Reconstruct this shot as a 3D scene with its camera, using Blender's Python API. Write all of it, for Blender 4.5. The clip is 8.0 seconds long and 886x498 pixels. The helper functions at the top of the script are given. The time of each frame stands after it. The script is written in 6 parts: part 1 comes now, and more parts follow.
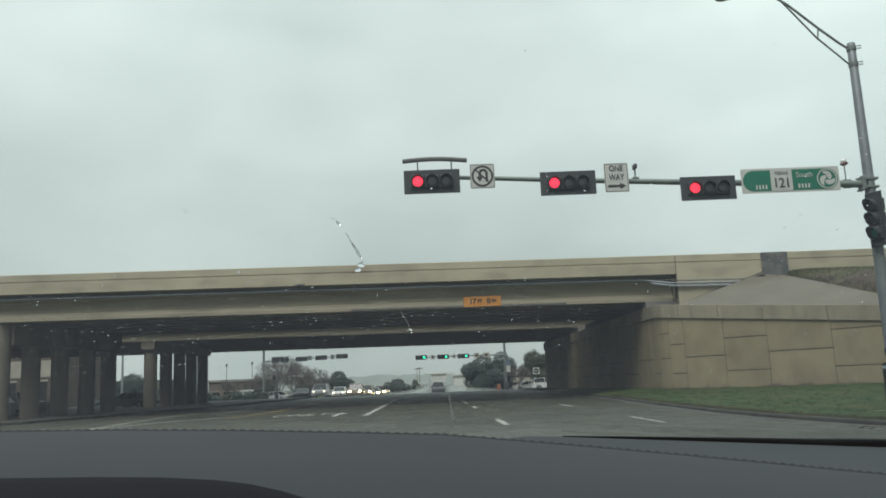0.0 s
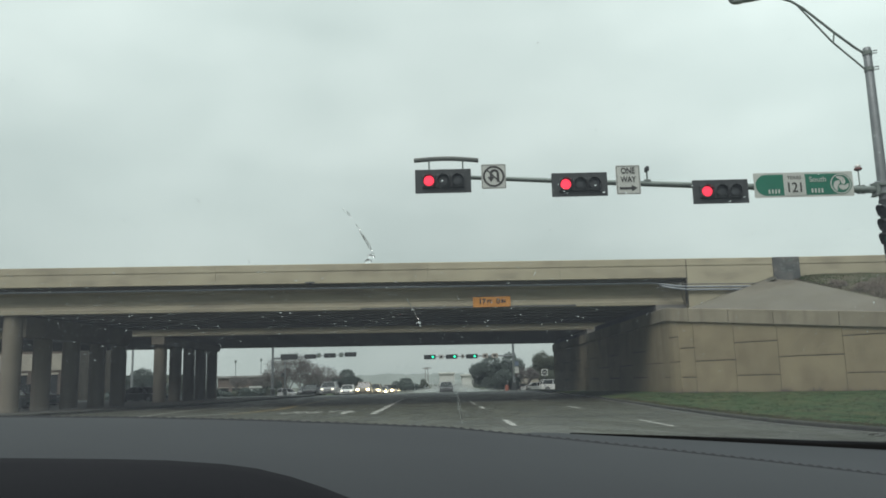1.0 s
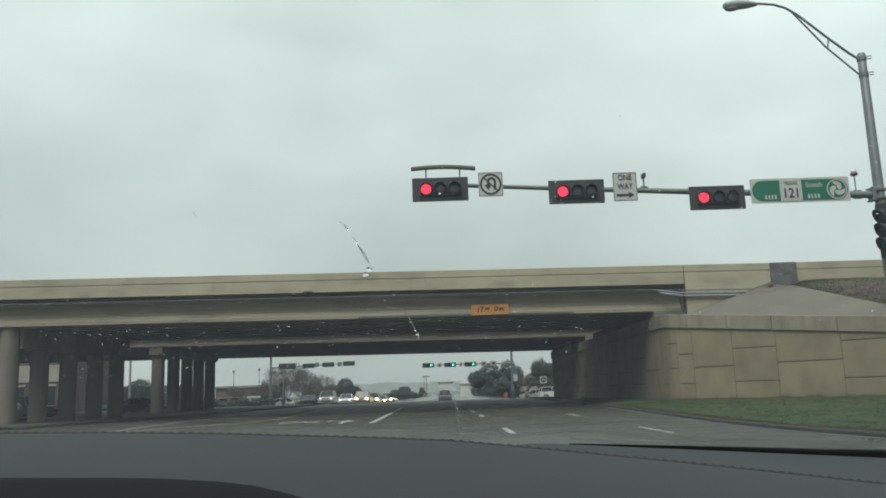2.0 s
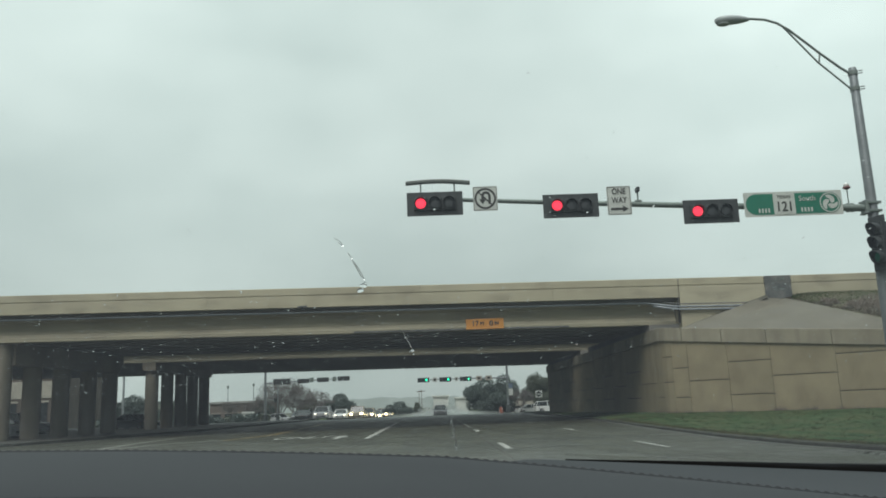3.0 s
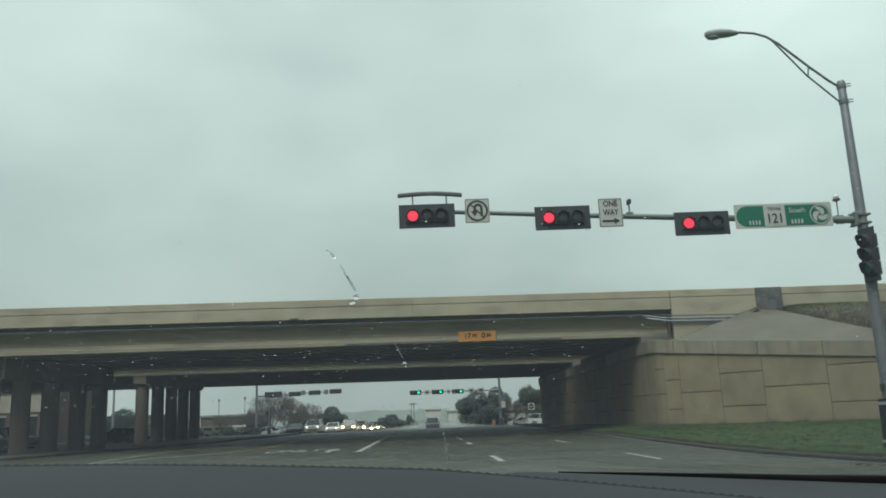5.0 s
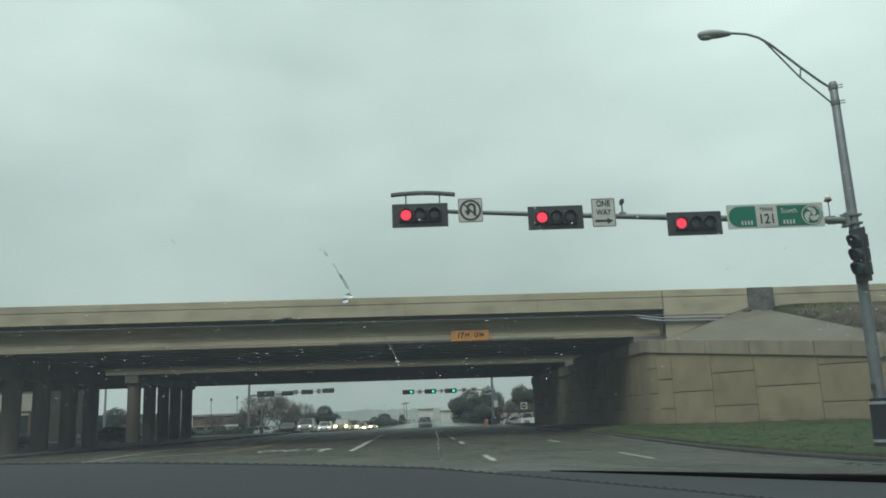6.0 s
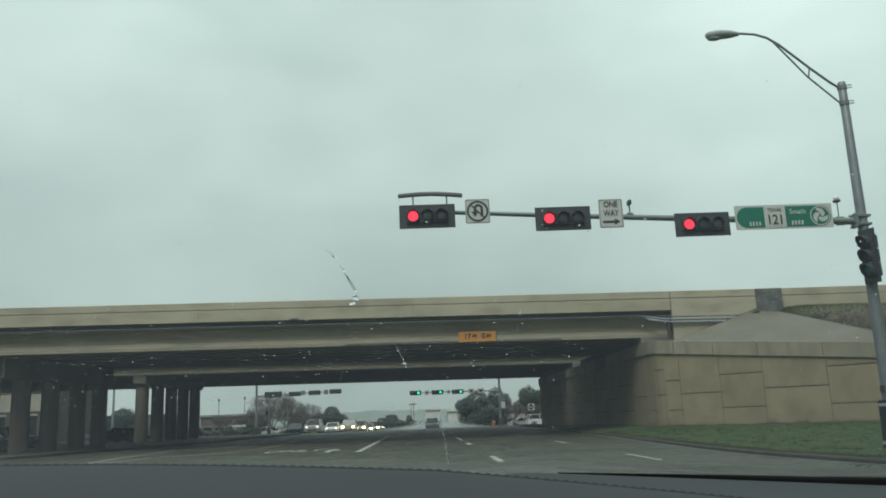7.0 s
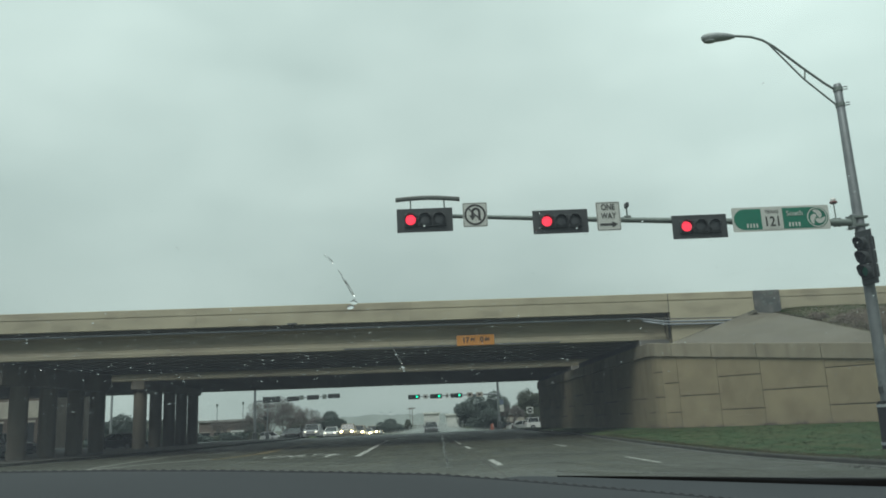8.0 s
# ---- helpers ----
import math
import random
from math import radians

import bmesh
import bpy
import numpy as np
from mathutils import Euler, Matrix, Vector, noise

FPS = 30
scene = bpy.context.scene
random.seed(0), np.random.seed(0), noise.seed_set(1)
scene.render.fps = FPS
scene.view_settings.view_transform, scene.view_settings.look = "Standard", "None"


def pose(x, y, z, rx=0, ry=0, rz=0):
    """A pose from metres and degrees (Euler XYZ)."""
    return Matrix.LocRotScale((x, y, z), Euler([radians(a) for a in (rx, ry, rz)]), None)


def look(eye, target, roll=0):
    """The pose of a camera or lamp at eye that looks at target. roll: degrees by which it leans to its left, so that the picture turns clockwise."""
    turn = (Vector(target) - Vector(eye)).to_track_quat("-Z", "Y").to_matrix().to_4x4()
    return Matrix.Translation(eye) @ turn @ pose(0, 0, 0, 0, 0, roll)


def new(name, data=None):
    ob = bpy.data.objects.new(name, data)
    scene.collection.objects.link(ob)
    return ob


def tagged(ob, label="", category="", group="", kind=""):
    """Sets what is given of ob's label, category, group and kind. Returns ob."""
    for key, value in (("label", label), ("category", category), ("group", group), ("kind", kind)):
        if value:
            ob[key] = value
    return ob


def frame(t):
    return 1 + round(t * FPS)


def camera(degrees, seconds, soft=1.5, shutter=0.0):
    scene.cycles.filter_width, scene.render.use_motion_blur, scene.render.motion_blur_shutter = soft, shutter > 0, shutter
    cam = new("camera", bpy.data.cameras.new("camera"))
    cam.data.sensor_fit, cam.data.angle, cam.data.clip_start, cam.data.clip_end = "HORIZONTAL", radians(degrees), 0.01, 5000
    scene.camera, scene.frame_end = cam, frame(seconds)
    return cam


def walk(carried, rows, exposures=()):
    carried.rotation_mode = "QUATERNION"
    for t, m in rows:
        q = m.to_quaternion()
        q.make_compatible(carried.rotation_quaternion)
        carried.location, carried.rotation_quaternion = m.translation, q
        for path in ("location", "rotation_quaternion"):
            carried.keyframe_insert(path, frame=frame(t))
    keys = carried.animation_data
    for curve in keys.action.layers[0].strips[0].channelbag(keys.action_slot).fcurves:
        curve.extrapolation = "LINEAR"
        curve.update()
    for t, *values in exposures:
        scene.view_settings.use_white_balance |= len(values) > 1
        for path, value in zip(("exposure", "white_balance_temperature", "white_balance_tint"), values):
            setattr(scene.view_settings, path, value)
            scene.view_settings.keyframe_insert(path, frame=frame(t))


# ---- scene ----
# ---- camera and its walk ----
cam = camera(58.0, 8.0, soft=1.75)
# seconds, rise of the eye, yaw, pitch, roll
PATH = [
    (0.0, 0.001, -0.976, 9.426, 2.453), (0.5, -0.002, -0.902, 9.317, 2.2), (1.0, -0.005, -0.401, 9.436, 1.469),
    (2.5, 0.0, -0.598, 10.472, 2.2), (3.0, 0.0, -0.829, 11.021, 2.183), (3.5, 0.0, -1.23, 11.474, 1.972),
    (4.0, 0.0, -1.275, 11.758, 1.988), (4.5, 0.0, -1.119, 11.899, 2.293), (6.0, -0.001, -1.884, 11.812, 2.325),
    (6.5, 0.0, -1.617, 11.869, 2.287), (7.0, 0.0, -1.383, 11.899, 2.224), (7.5, 0.0, -1.387, 12.034, 2.337),
    (8.0, 0.0, -1.471, 12.161, 2.587),
]
EXPOSURES = [(0.0, 0.06, 6560, 9.5), (2.5, 0.04, 6560, 9.5), (3.4, -0.01, 6480, 5), (4.5, -0.12, 6420, 2.5), (8.0, -0.11, 6390, 1.5)]
walk(cam, [(t, pose(0, 0, 1.2 + h, 90 + p, r, y)) for t, h, y, p, r in PATH], EXPOSURES)

# ---- world and sun: a wet, overcast day ----
world = bpy.data.worlds.new("overcast")
scene.world = world
world.use_nodes = True
wn, wl = world.node_tree.nodes, world.node_tree.links
wn.clear()
w_out = wn.new("ShaderNodeOutputWorld")
w_bg = wn.new("ShaderNodeBackground")
w_sky = wn.new("ShaderNodeTexSky")
w_sky.sky_type = "NISHITA"
w_sky.sun_disc = False
w_sky.sun_elevation, w_sky.sun_rotation = radians(58), radians(204)
w_sky.air_density, w_sky.dust_density, w_sky.ozone_density = 1.0, 4.0, 1.0
w_co = wn.new("ShaderNodeTexCoord")
w_map = wn.new("ShaderNodeMapping")
w_map.inputs["Scale"].default_value = (1.0, 1.0, 2.2)
w_n1 = wn.new("ShaderNodeTexNoise")
w_n1.inputs["Scale"].default_value, w_n1.inputs["Detail"].default_value, w_n1.inputs["Roughness"].default_value = 2.6, 4.0, 0.5
w_rmp = wn.new("ShaderNodeValToRGB")
w_rmp.color_ramp.elements[0].position, w_rmp.color_ramp.elements[1].position = 0.32, 0.68
w_rmp.color_ramp.elements[0].color = (0.455, 0.54, 0.525, 1)
w_rmp.color_ramp.elements[1].color = (0.60, 0.69, 0.67, 1)
w_sep = wn.new("ShaderNodeSeparateXYZ")
w_up = wn.new("ShaderNodeMapRange")
w_up.inputs["From Min"].default_value, w_up.inputs["From Max"].default_value = 0.0, 1.0
w_up.inputs["To Min"].default_value, w_up.inputs["To Max"].default_value = 0.90, 1.42
# a broad fold of thicker cloud over the road, thinner to both sides
w_off, w_abs, w_fold, w_fx = (wn.new("ShaderNode" + k) for k in ("Math", "Math", "MapRange", "Math"))
w_off.operation, w_abs.operation, w_fx.operation = "SUBTRACT", "ABSOLUTE", "MULTIPLY"
w_off.inputs[1].default_value = 0.10
w_fold.interpolation_type = "SMOOTHSTEP"
w_fold.inputs["From Min"].default_value, w_fold.inputs["From Max"].default_value = 0.0, 0.50
w_fold.inputs["To Min"].default_value, w_fold.inputs["To Max"].default_value = 0.925, 1.11
wl.new(w_sep.outputs["X"], w_off.inputs[0])
wl.new(w_off.outputs["Value"], w_abs.inputs[0])
wl.new(w_abs.outputs["Value"], w_fold.inputs["Value"])
# an overcast sky is brightest overhead
w_zen = wn.new("ShaderNodeMapRange")
w_zen.interpolation_type = "SMOOTHSTEP"
w_zen.inputs["From Min"].default_value, w_zen.inputs["From Max"].default_value = 0.55, 1.0
w_zen.inputs["To Min"].default_value, w_zen.inputs["To Max"].default_value = 1.0, 2.5
w_top = wn.new("ShaderNodeMath")
w_top.operation = "MULTIPLY"
w_mul = wn.new("ShaderNodeVectorMath")
w_mul.operation = "SCALE"
w_mix = wn.new("ShaderNodeMix")
w_mix.data_type = "RGBA"
w_mix.inputs["Factor"].default_value = 0.94
w_dim = wn.new("ShaderNodeVectorMath")
w_dim.operation = "SCALE"
w_dim.inputs["Scale"].default_value = 0.1
wl.new(w_co.outputs["Generated"], w_map.inputs["Vector"])
wl.new(w_map.outputs["Vector"], w_n1.inputs["Vector"])
wl.new(w_n1.outputs["Fac"], w_rmp.inputs["Fac"])
wl.new(w_co.outputs["Generated"], w_sep.inputs["Vector"])
# thinner cloud towards one side brightens it
w_dot = wn.new("ShaderNodeVectorMath")
w_dot.operation = "DOT_PRODUCT"
w_dot.inputs[1].default_value = Vector((0.85, 0.35, 0.4)).normalized()
w_glow = wn.new("ShaderNodeMapRange")
w_glow.interpolation_type = "SMOOTHSTEP"
w_glow.inputs["From Min"].default_value, w_glow.inputs["From Max"].default_value = 0.1, 1.4
w_glow.inputs["To Min"].default_value, w_glow.inputs["To Max"].default_value = 1.12, 1.60
w_both = wn.new("ShaderNodeMath")
w_both.operation = "MULTIPLY"
wl.new(w_co.outputs["Generated"], w_dot.inputs[0])
wl.new(w_dot.outputs["Value"], w_glow.inputs["Value"])
wl.new(w_sep.outputs["Z"], w_up.inputs["Value"])
wl.new(w_sep.outputs["Z"], w_zen.inputs["Value"])
wl.new(w_up.outputs["Result"], w_top.inputs[0])
wl.new(w_zen.outputs["Result"], w_top.inputs[1])
wl.new(w_top.outputs["Value"], w_both.inputs[0])
wl.new(w_glow.outputs["Result"], w_both.inputs[1])
# the unseen sky behind the walk, round the sun, brightened to light facing walls
w_dot2 = wn.new("ShaderNodeVectorMath")
w_dot2.operation = "DOT_PRODUCT"
w_dot2.inputs[1].default_value = Vector((-0.08, -0.62, 0.78)).normalized()
w_glow2 = wn.new("ShaderNodeMapRange")
w_glow2.interpolation_type = "SMOOTHSTEP"
w_glow2.inputs["From Min"].default_value, w_glow2.inputs["From Max"].default_value = 0.45, 1.0
w_glow2.inputs["To Min"].default_value, w_glow2.inputs["To Max"].default_value = 1.0, 2.6
w_all = wn.new("ShaderNodeMath")
w_all.operation = "MULTIPLY"
wl.new(w_co.outputs["Generated"], w_dot2.inputs[0])
wl.new(w_dot2.outputs["Value"], w_glow2.inputs["Value"])
wl.new(w_both.outputs["Value"], w_all.inputs[0])
wl.new(w_glow2.outputs["Result"], w_all.inputs[1])
wl.new(w_rmp.outputs["Color"], w_mul.inputs[0])
# unseen sky to the sides and behind darkened, to dim light under the bridges
w_sepy = wn.new("ShaderNodeMapRange")
w_sepy.interpolation_type = "SMOOTHSTEP"
w_sepy.inputs["From Min"].default_value, w_sepy.inputs["From Max"].default_value = -0.2, 0.72
w_sepy.inputs["To Min"].default_value, w_sepy.inputs["To Max"].default_value = 0.25, 1.0
w_side = wn.new("ShaderNodeMath")
w_side.operation = "MULTIPLY"
wl.new(w_sep.outputs["Y"], w_sepy.inputs["Value"])
wl.new(w_all.outputs["Value"], w_side.inputs[0])
wl.new(w_sepy.outputs["Result"], w_fx.inputs[0])
wl.new(w_fold.outputs["Result"], w_fx.inputs[1])
wl.new(w_fx.outputs["Value"], w_side.inputs[1])
wl.new(w_side.outputs["Value"], w_mul.inputs["Scale"])
wl.new(w_sky.outputs["Color"], w_dim.inputs[0])
wl.new(w_dim.outputs["Vector"], w_mix.inputs["A"])
wl.new(w_mul.outputs["Vector"], w_mix.inputs["B"])
wl.new(w_mix.outputs["Result"], w_bg.inputs["Color"])
wl.new(w_bg.outputs["Background"], w_out.inputs["Surface"])
w_bg.inputs["Strength"].default_value = 1.0

sun = new("sun", bpy.data.lights.new("sun", "SUN"))
sun.data.energy, sun.data.angle, sun.data.color = 3.15, radians(40), (1.0, 0.985, 0.96)
sun.matrix_basis = look((-20, -45, 80), (0, 0, 0))


# ---- materials ----
def material(name, base, dark=None, scale=1.5, rough=0.8, rough_var=0.1, metal=0.0, bump=0.15, fine=40.0,
             spec=0.5, streak=None, streak_amount=0.5, streak_scale=(1.2, 1.2, 0.12), piece=0.0):
    """base to dark by a broad noise, a fine grain over it, stains that run down, and bump."""
    m = bpy.data.materials.new(name)
    m.use_nodes = True
    n, l = m.node_tree.nodes, m.node_tree.links
    b = n["Principled BSDF"]
    co = n.new("ShaderNodeTexCoord")
    big = n.new("ShaderNodeTexNoise")
    big.inputs["Scale"].default_value, big.inputs["Detail"].default_value = scale, 6.0
    ramp = n.new("ShaderNodeMapRange")
    ramp.inputs["From Min"].default_value, ramp.inputs["From Max"].default_value = 0.35, 0.68
    mix = n.new("ShaderNodeMix")
    mix.data_type = "RGBA"
    dark = dark or tuple(c * 0.75 for c in base)
    mix.inputs["A"].default_value, mix.inputs["B"].default_value = (*base, 1), (*dark, 1)
    l.new(co.outputs["Object"], big.inputs["Vector"])
    l.new(big.outputs["Fac"], ramp.inputs["Value"])
    l.new(ramp.outputs["Result"], mix.inputs["Factor"])
    grain = n.new("ShaderNodeTexNoise")
    grain.inputs["Scale"].default_value, grain.inputs["Detail"].default_value = fine, 3.0
    l.new(co.outputs["Object"], grain.inputs["Vector"])
    gain = n.new("ShaderNodeMapRange")
    gain.inputs["To Min"].default_value, gain.inputs["To Max"].default_value = 0.8, 1.2
    l.new(grain.outputs["Fac"], gain.inputs["Value"])
    vm = n.new("ShaderNodeVectorMath")
    vm.operation = "SCALE"
    l.new(mix.outputs["Result"], vm.inputs[0])
    l.new(gain.outputs["Result"], vm.inputs["Scale"])
    last = vm.outputs["Vector"]
    if streak:
        mp = n.new("ShaderNodeMapping")
        mp.inputs["Scale"].default_value = streak_scale
        run = n.new("ShaderNodeTexNoise")
        run.inputs["Scale"].default_value, run.inputs["Detail"].default_value = 2.0, 7.0
        cut = n.new("ShaderNodeMapRange")
        cut.inputs["From Min"].default_value, cut.inputs["From Max"].default_value = 0.48, 0.72
        cut.inputs["To Max"].default_value = streak_amount
        mx = n.new("ShaderNodeMix")
        mx.data_type = "RGBA"
        mx.inputs["B"].default_value = (*streak, 1)
        l.new(co.outputs["Object"], mp.inputs["Vector"])
        l.new(mp.outputs["Vector"], run.inputs["Vector"])
        l.new(run.outputs["Fac"], cut.inputs["Value"])
        l.new(cut.outputs["Result"], mx.inputs["Factor"])
        l.new(last, mx.inputs["A"])
        last = mx.outputs["Result"]
    if piece:
        info = n.new("ShaderNodeObjectInfo")
        pr = n.new("ShaderNodeMapRange")
        pr.inputs["To Min"].default_value, pr.inputs["To Max"].default_value = 1 - piece, 1 + piece
        pv = n.new("ShaderNodeVectorMath")
        pv.operation = "SCALE"
        l.new(info.outputs["Random"], pr.inputs["Value"])
        l.new(last, pv.inputs[0])
        l.new(pr.outputs["Result"], pv.inputs["Scale"])
        last = pv.outputs["Vector"]
    l.new(last, b.inputs["Base Color"])
    rr = n.new("ShaderNodeMapRange")
    rr.inputs["To Min"].default_value, rr.inputs["To Max"].default_value = max(0.02, rough - rough_var), min(1, rough + rough_var)
    l.new(big.outputs["Fac"], rr.inputs["Value"])
    l.new(rr.outputs["Result"], b.inputs["Roughness"])
    b.inputs["Metallic"].default_value = metal
    b.inputs["Specular IOR Level"].default_value = spec
    if bump:
        bp = n.new("ShaderNodeBump")
        bp.inputs["Strength"].default_value, bp.inputs["Distance"].default_value = bump, 0.02
        l.new(grain.outputs["Fac"], bp.inputs["Height"])
        l.new(bp.outputs["Normal"], b.inputs["Normal"])
    return m


def glowing(name, colour, strength, base=(0.05, 0.05, 0.05)):
    m = bpy.data.materials.new(name)
    m.use_nodes = True
    b = m.node_tree.nodes["Principled BSDF"]
    b.inputs["Base Color"].default_value = (*base, 1)
    b.inputs["Emission Color"].default_value = (*colour, 1)
    b.inputs["Emission Strength"].default_value = strength
    return m


def pane_material(name):
    """Clear glass: seen through, with a mirror gloss at a slant."""
    m = bpy.data.materials.new(name)
    m.use_nodes = True
    n, l = m.node_tree.nodes, m.node_tree.links
    n.clear()
    out = n.new("ShaderNodeOutputMaterial")
    mix, tr, gl, lw = (n.new("ShaderNode" + k) for k in ("MixShader", "BsdfTransparent", "BsdfGlossy", "LayerWeight"))
    rise = n.new("ShaderNodeMath")
    rise.operation = "POWER"
    rise.inputs[1].default_value = 2.4
    amount = n.new("ShaderNodeMapRange")
    amount.inputs["To Min"].default_value, amount.inputs["To Max"].default_value = 0.015, 0.72
    lw.inputs["Blend"].default_value = 0.5
    tr.inputs["Color"].default_value = (0.99, 0.995, 0.99, 1)
    gl.inputs["Roughness"].default_value = 0.0
    l.new(lw.outputs["Facing"], rise.inputs[0])
    l.new(rise.outputs["Value"], amount.inputs["Value"])
    l.new(amount.outputs["Result"], mix.inputs["Fac"])
    l.new(tr.outputs["BSDF"], mix.inputs[1])
    l.new(gl.outputs["BSDF"], mix.inputs[2])
    # a bluish translucent film over the wet glass, added to veil the darks
    film = n.new("ShaderNodeBsdfTranslucent")
    film.inputs["Color"].default_value = (0.76, 0.83, 1.0, 1)
    hazy = n.new("ShaderNodeMixShader")
    hazy.inputs["Fac"].default_value = 0.0064
    l.new(mix.outputs["Shader"], hazy.inputs[1])
    l.new(film.outputs["BSDF"], hazy.inputs[2])
    l.new(hazy.outputs["Shader"], out.inputs["Surface"])
    return m


def water_material(name):
    m = bpy.data.materials.new(name)
    m.use_nodes = True
    b = m.node_tree.nodes["Principled BSDF"]
    b.inputs["Base Color"].default_value = (1, 1, 1, 1)
    b.inputs["Roughness"].default_value = 0.03
    b.inputs["IOR"].default_value = 1.33
    b.inputs["Transmission Weight"].default_value = 1.0
    return m


M_CONC = material("bridge_concrete", (0.392, 0.362, 0.265), (0.332, 0.306, 0.226), 0.5, 0.85, streak=(0.17, 0.145, 0.11), streak_amount=0.4, streak_scale=(0.35, 0.35, 0.8))
# shade under the decks is put into the darker girder and soffit colours
M_GIRDER = material("shaded_girder_concrete", (0.19, 0.185, 0.17), (0.15, 0.147, 0.137), 0.4, 0.85, streak=(0.16, 0.145, 0.12), streak_amount=0.5)
M_SOFFIT_SHADED = material("shaded_soffit_concrete", (0.17, 0.165, 0.152), (0.135, 0.132, 0.123), 0.4, 0.9)
# lit copy of the girder colour, for the outer faces in daylight
M_FASCIA = material("lit_girder_face", (0.357, 0.327, 0.237), (0.302, 0.277, 0.203), 0.4, 0.8, streak=(0.17, 0.145, 0.115), streak_amount=0.6, streak_scale=(0.10, 0.10, 0.9))
# columns and caps: concrete darkened by the shade they stand in
M_COLUMN = material("shaded_column_concrete", (0.20, 0.178, 0.138), (0.16, 0.143, 0.113), 0.6, 0.85, streak=(0.17, 0.155, 0.13), streak_amount=0.6)
M_PANEL = material("wall_panel_concrete", (0.270, 0.228, 0.147), (0.224, 0.189, 0.122), 0.9, 0.85, streak=(0.15, 0.118, 0.078), streak_amount=0.28, streak_scale=(0.6, 0.6, 0.35), bump=0.4, piece=0.05)
M_COPING = material("coping_concrete", (0.251, 0.227, 0.169), (0.205, 0.184, 0.137), 0.8, 0.85, streak=(0.13, 0.112, 0.085), streak_amount=0.5, piece=0.11)
# dark colour of sealed joints, and of the shadow painted inside open gaps
M_JOINT = material("joint_shadow_and_seal", (0.06, 0.055, 0.045), None, 2.0, 0.95)
M_RIPRAP = material("slope_concrete", (0.121, 0.109, 0.084), (0.094, 0.084, 0.065), 0.5, 0.8, streak=(0.12, 0.112, 0.10), streak_amount=0.4, streak_scale=(0.4, 0.4, 0.4))
M_STAINED = material("stained_concrete", (0.075, 0.082, 0.085), (0.16, 0.16, 0.15), 2.2, 0.8, streak=(0.05, 0.05, 0.055))
M_ROAD = material("wet_road_concrete", (0.054, 0.055, 0.037), (0.032, 0.033, 0.022), 0.33, 0.46, 0.42, bump=0.12, fine=28.0, spec=0.26,
                  streak=(0.032, 0.033, 0.027), streak_amount=0.55, streak_scale=(0.9, 0.05, 1.0))
# wet runs on the road: glossier, darker streaks along the lanes and patches across them
rn, rl = M_ROAD.node_tree.nodes, M_ROAD.node_tree.links
r_b = rn["Principled BSDF"]
r_co, r_map, r_noise, r_rough, r_dark, r_scale = (rn.new("ShaderNode" + k) for k in ("TexCoord", "Mapping", "TexNoise", "MapRange", "MapRange", "VectorMath"))
r_map.inputs["Scale"].default_value = (1.0, 0.45, 1.0)
r_noise.inputs["Scale"].default_value, r_noise.inputs["Detail"].default_value, r_noise.inputs["Roughness"].default_value = 1.0, 8.0, 0.74
r_rough.inputs["From Min"].default_value, r_rough.inputs["From Max"].default_value = 0.36, 0.64
r_rough.inputs["To Min"].default_value, r_rough.inputs["To Max"].default_value = 0.34, 0.62
r_dark.inputs["From Min"].default_value, r_dark.inputs["From Max"].default_value = 0.36, 0.64
r_dark.inputs["To Min"].default_value, r_dark.inputs["To Max"].default_value = 0.62, 1.20
r_scale.operation = "SCALE"
r_old = r_b.inputs["Base Color"].links[0].from_socket
rl.new(r_co.outputs["Object"], r_map.inputs["Vector"])
rl.new(r_map.outputs["Vector"], r_noise.inputs["Vector"])
rl.new(r_noise.outputs["Fac"], r_rough.inputs["Value"])
rl.new(r_noise.outputs["Fac"], r_dark.inputs["Value"])
rl.new(r_old, r_scale.inputs[0])
rl.new(r_dark.outputs["Result"], r_scale.inputs["Scale"])
rl.new(r_scale.outputs["Vector"], r_b.inputs["Base Color"])
rl.new(r_rough.outputs["Result"], r_b.inputs["Roughness"])
M_KERB = material("wet_kerb_concrete", (0.046, 0.045, 0.033), (0.022, 0.022, 0.017), 2.2, 0.75, spec=0.25)
M_ISLAND = material("island_paving", (0.085, 0.082, 0.070), (0.055, 0.055, 0.047), 0.5, 0.65, streak=(0.09, 0.09, 0.075), streak_scale=(0.3, 0.3, 0.3))
M_PAVING = material("island_concrete", (0.048, 0.047, 0.038), (0.032, 0.032, 0.026), 0.5, 0.65, streak=(0.04, 0.041, 0.036), streak_scale=(0.3, 0.3, 0.3))
M_GRASS = material("grass", (0.022, 0.058, 0.017), (0.068, 0.073, 0.031), 0.9, 0.95, spec=0.1, bump=0.12, fine=9.0, streak=(0.075, 0.07, 0.034), streak_amount=0.4, streak_scale=(0.55, 0.3, 0.5))
M_BLADE = material("grass_blade", (0.021, 0.060, 0.016), (0.064, 0.073, 0.029), 0.9, 0.9, spec=0.05, bump=0.0, fine=3.0, streak=(0.08, 0.074, 0.034), streak_amount=0.5, streak_scale=(0.55, 0.3, 0.5))
M_TUFT = material("dark_tuft", (0.016, 0.042, 0.012), (0.03, 0.055, 0.018), 0.8, 0.95, spec=0.05, bump=0.0, fine=3.0)
M_STRAW = material("straw", (0.10, 0.085, 0.045), (0.065, 0.06, 0.032), 0.8, 0.95, spec=0.05, bump=0.0, fine=3.0)
M_DARK_EDGE = material("dark_edge_concrete", (0.040, 0.039, 0.029), (0.075, 0.070, 0.053), 2.2, 0.95, bump=0.6, fine=14.0)
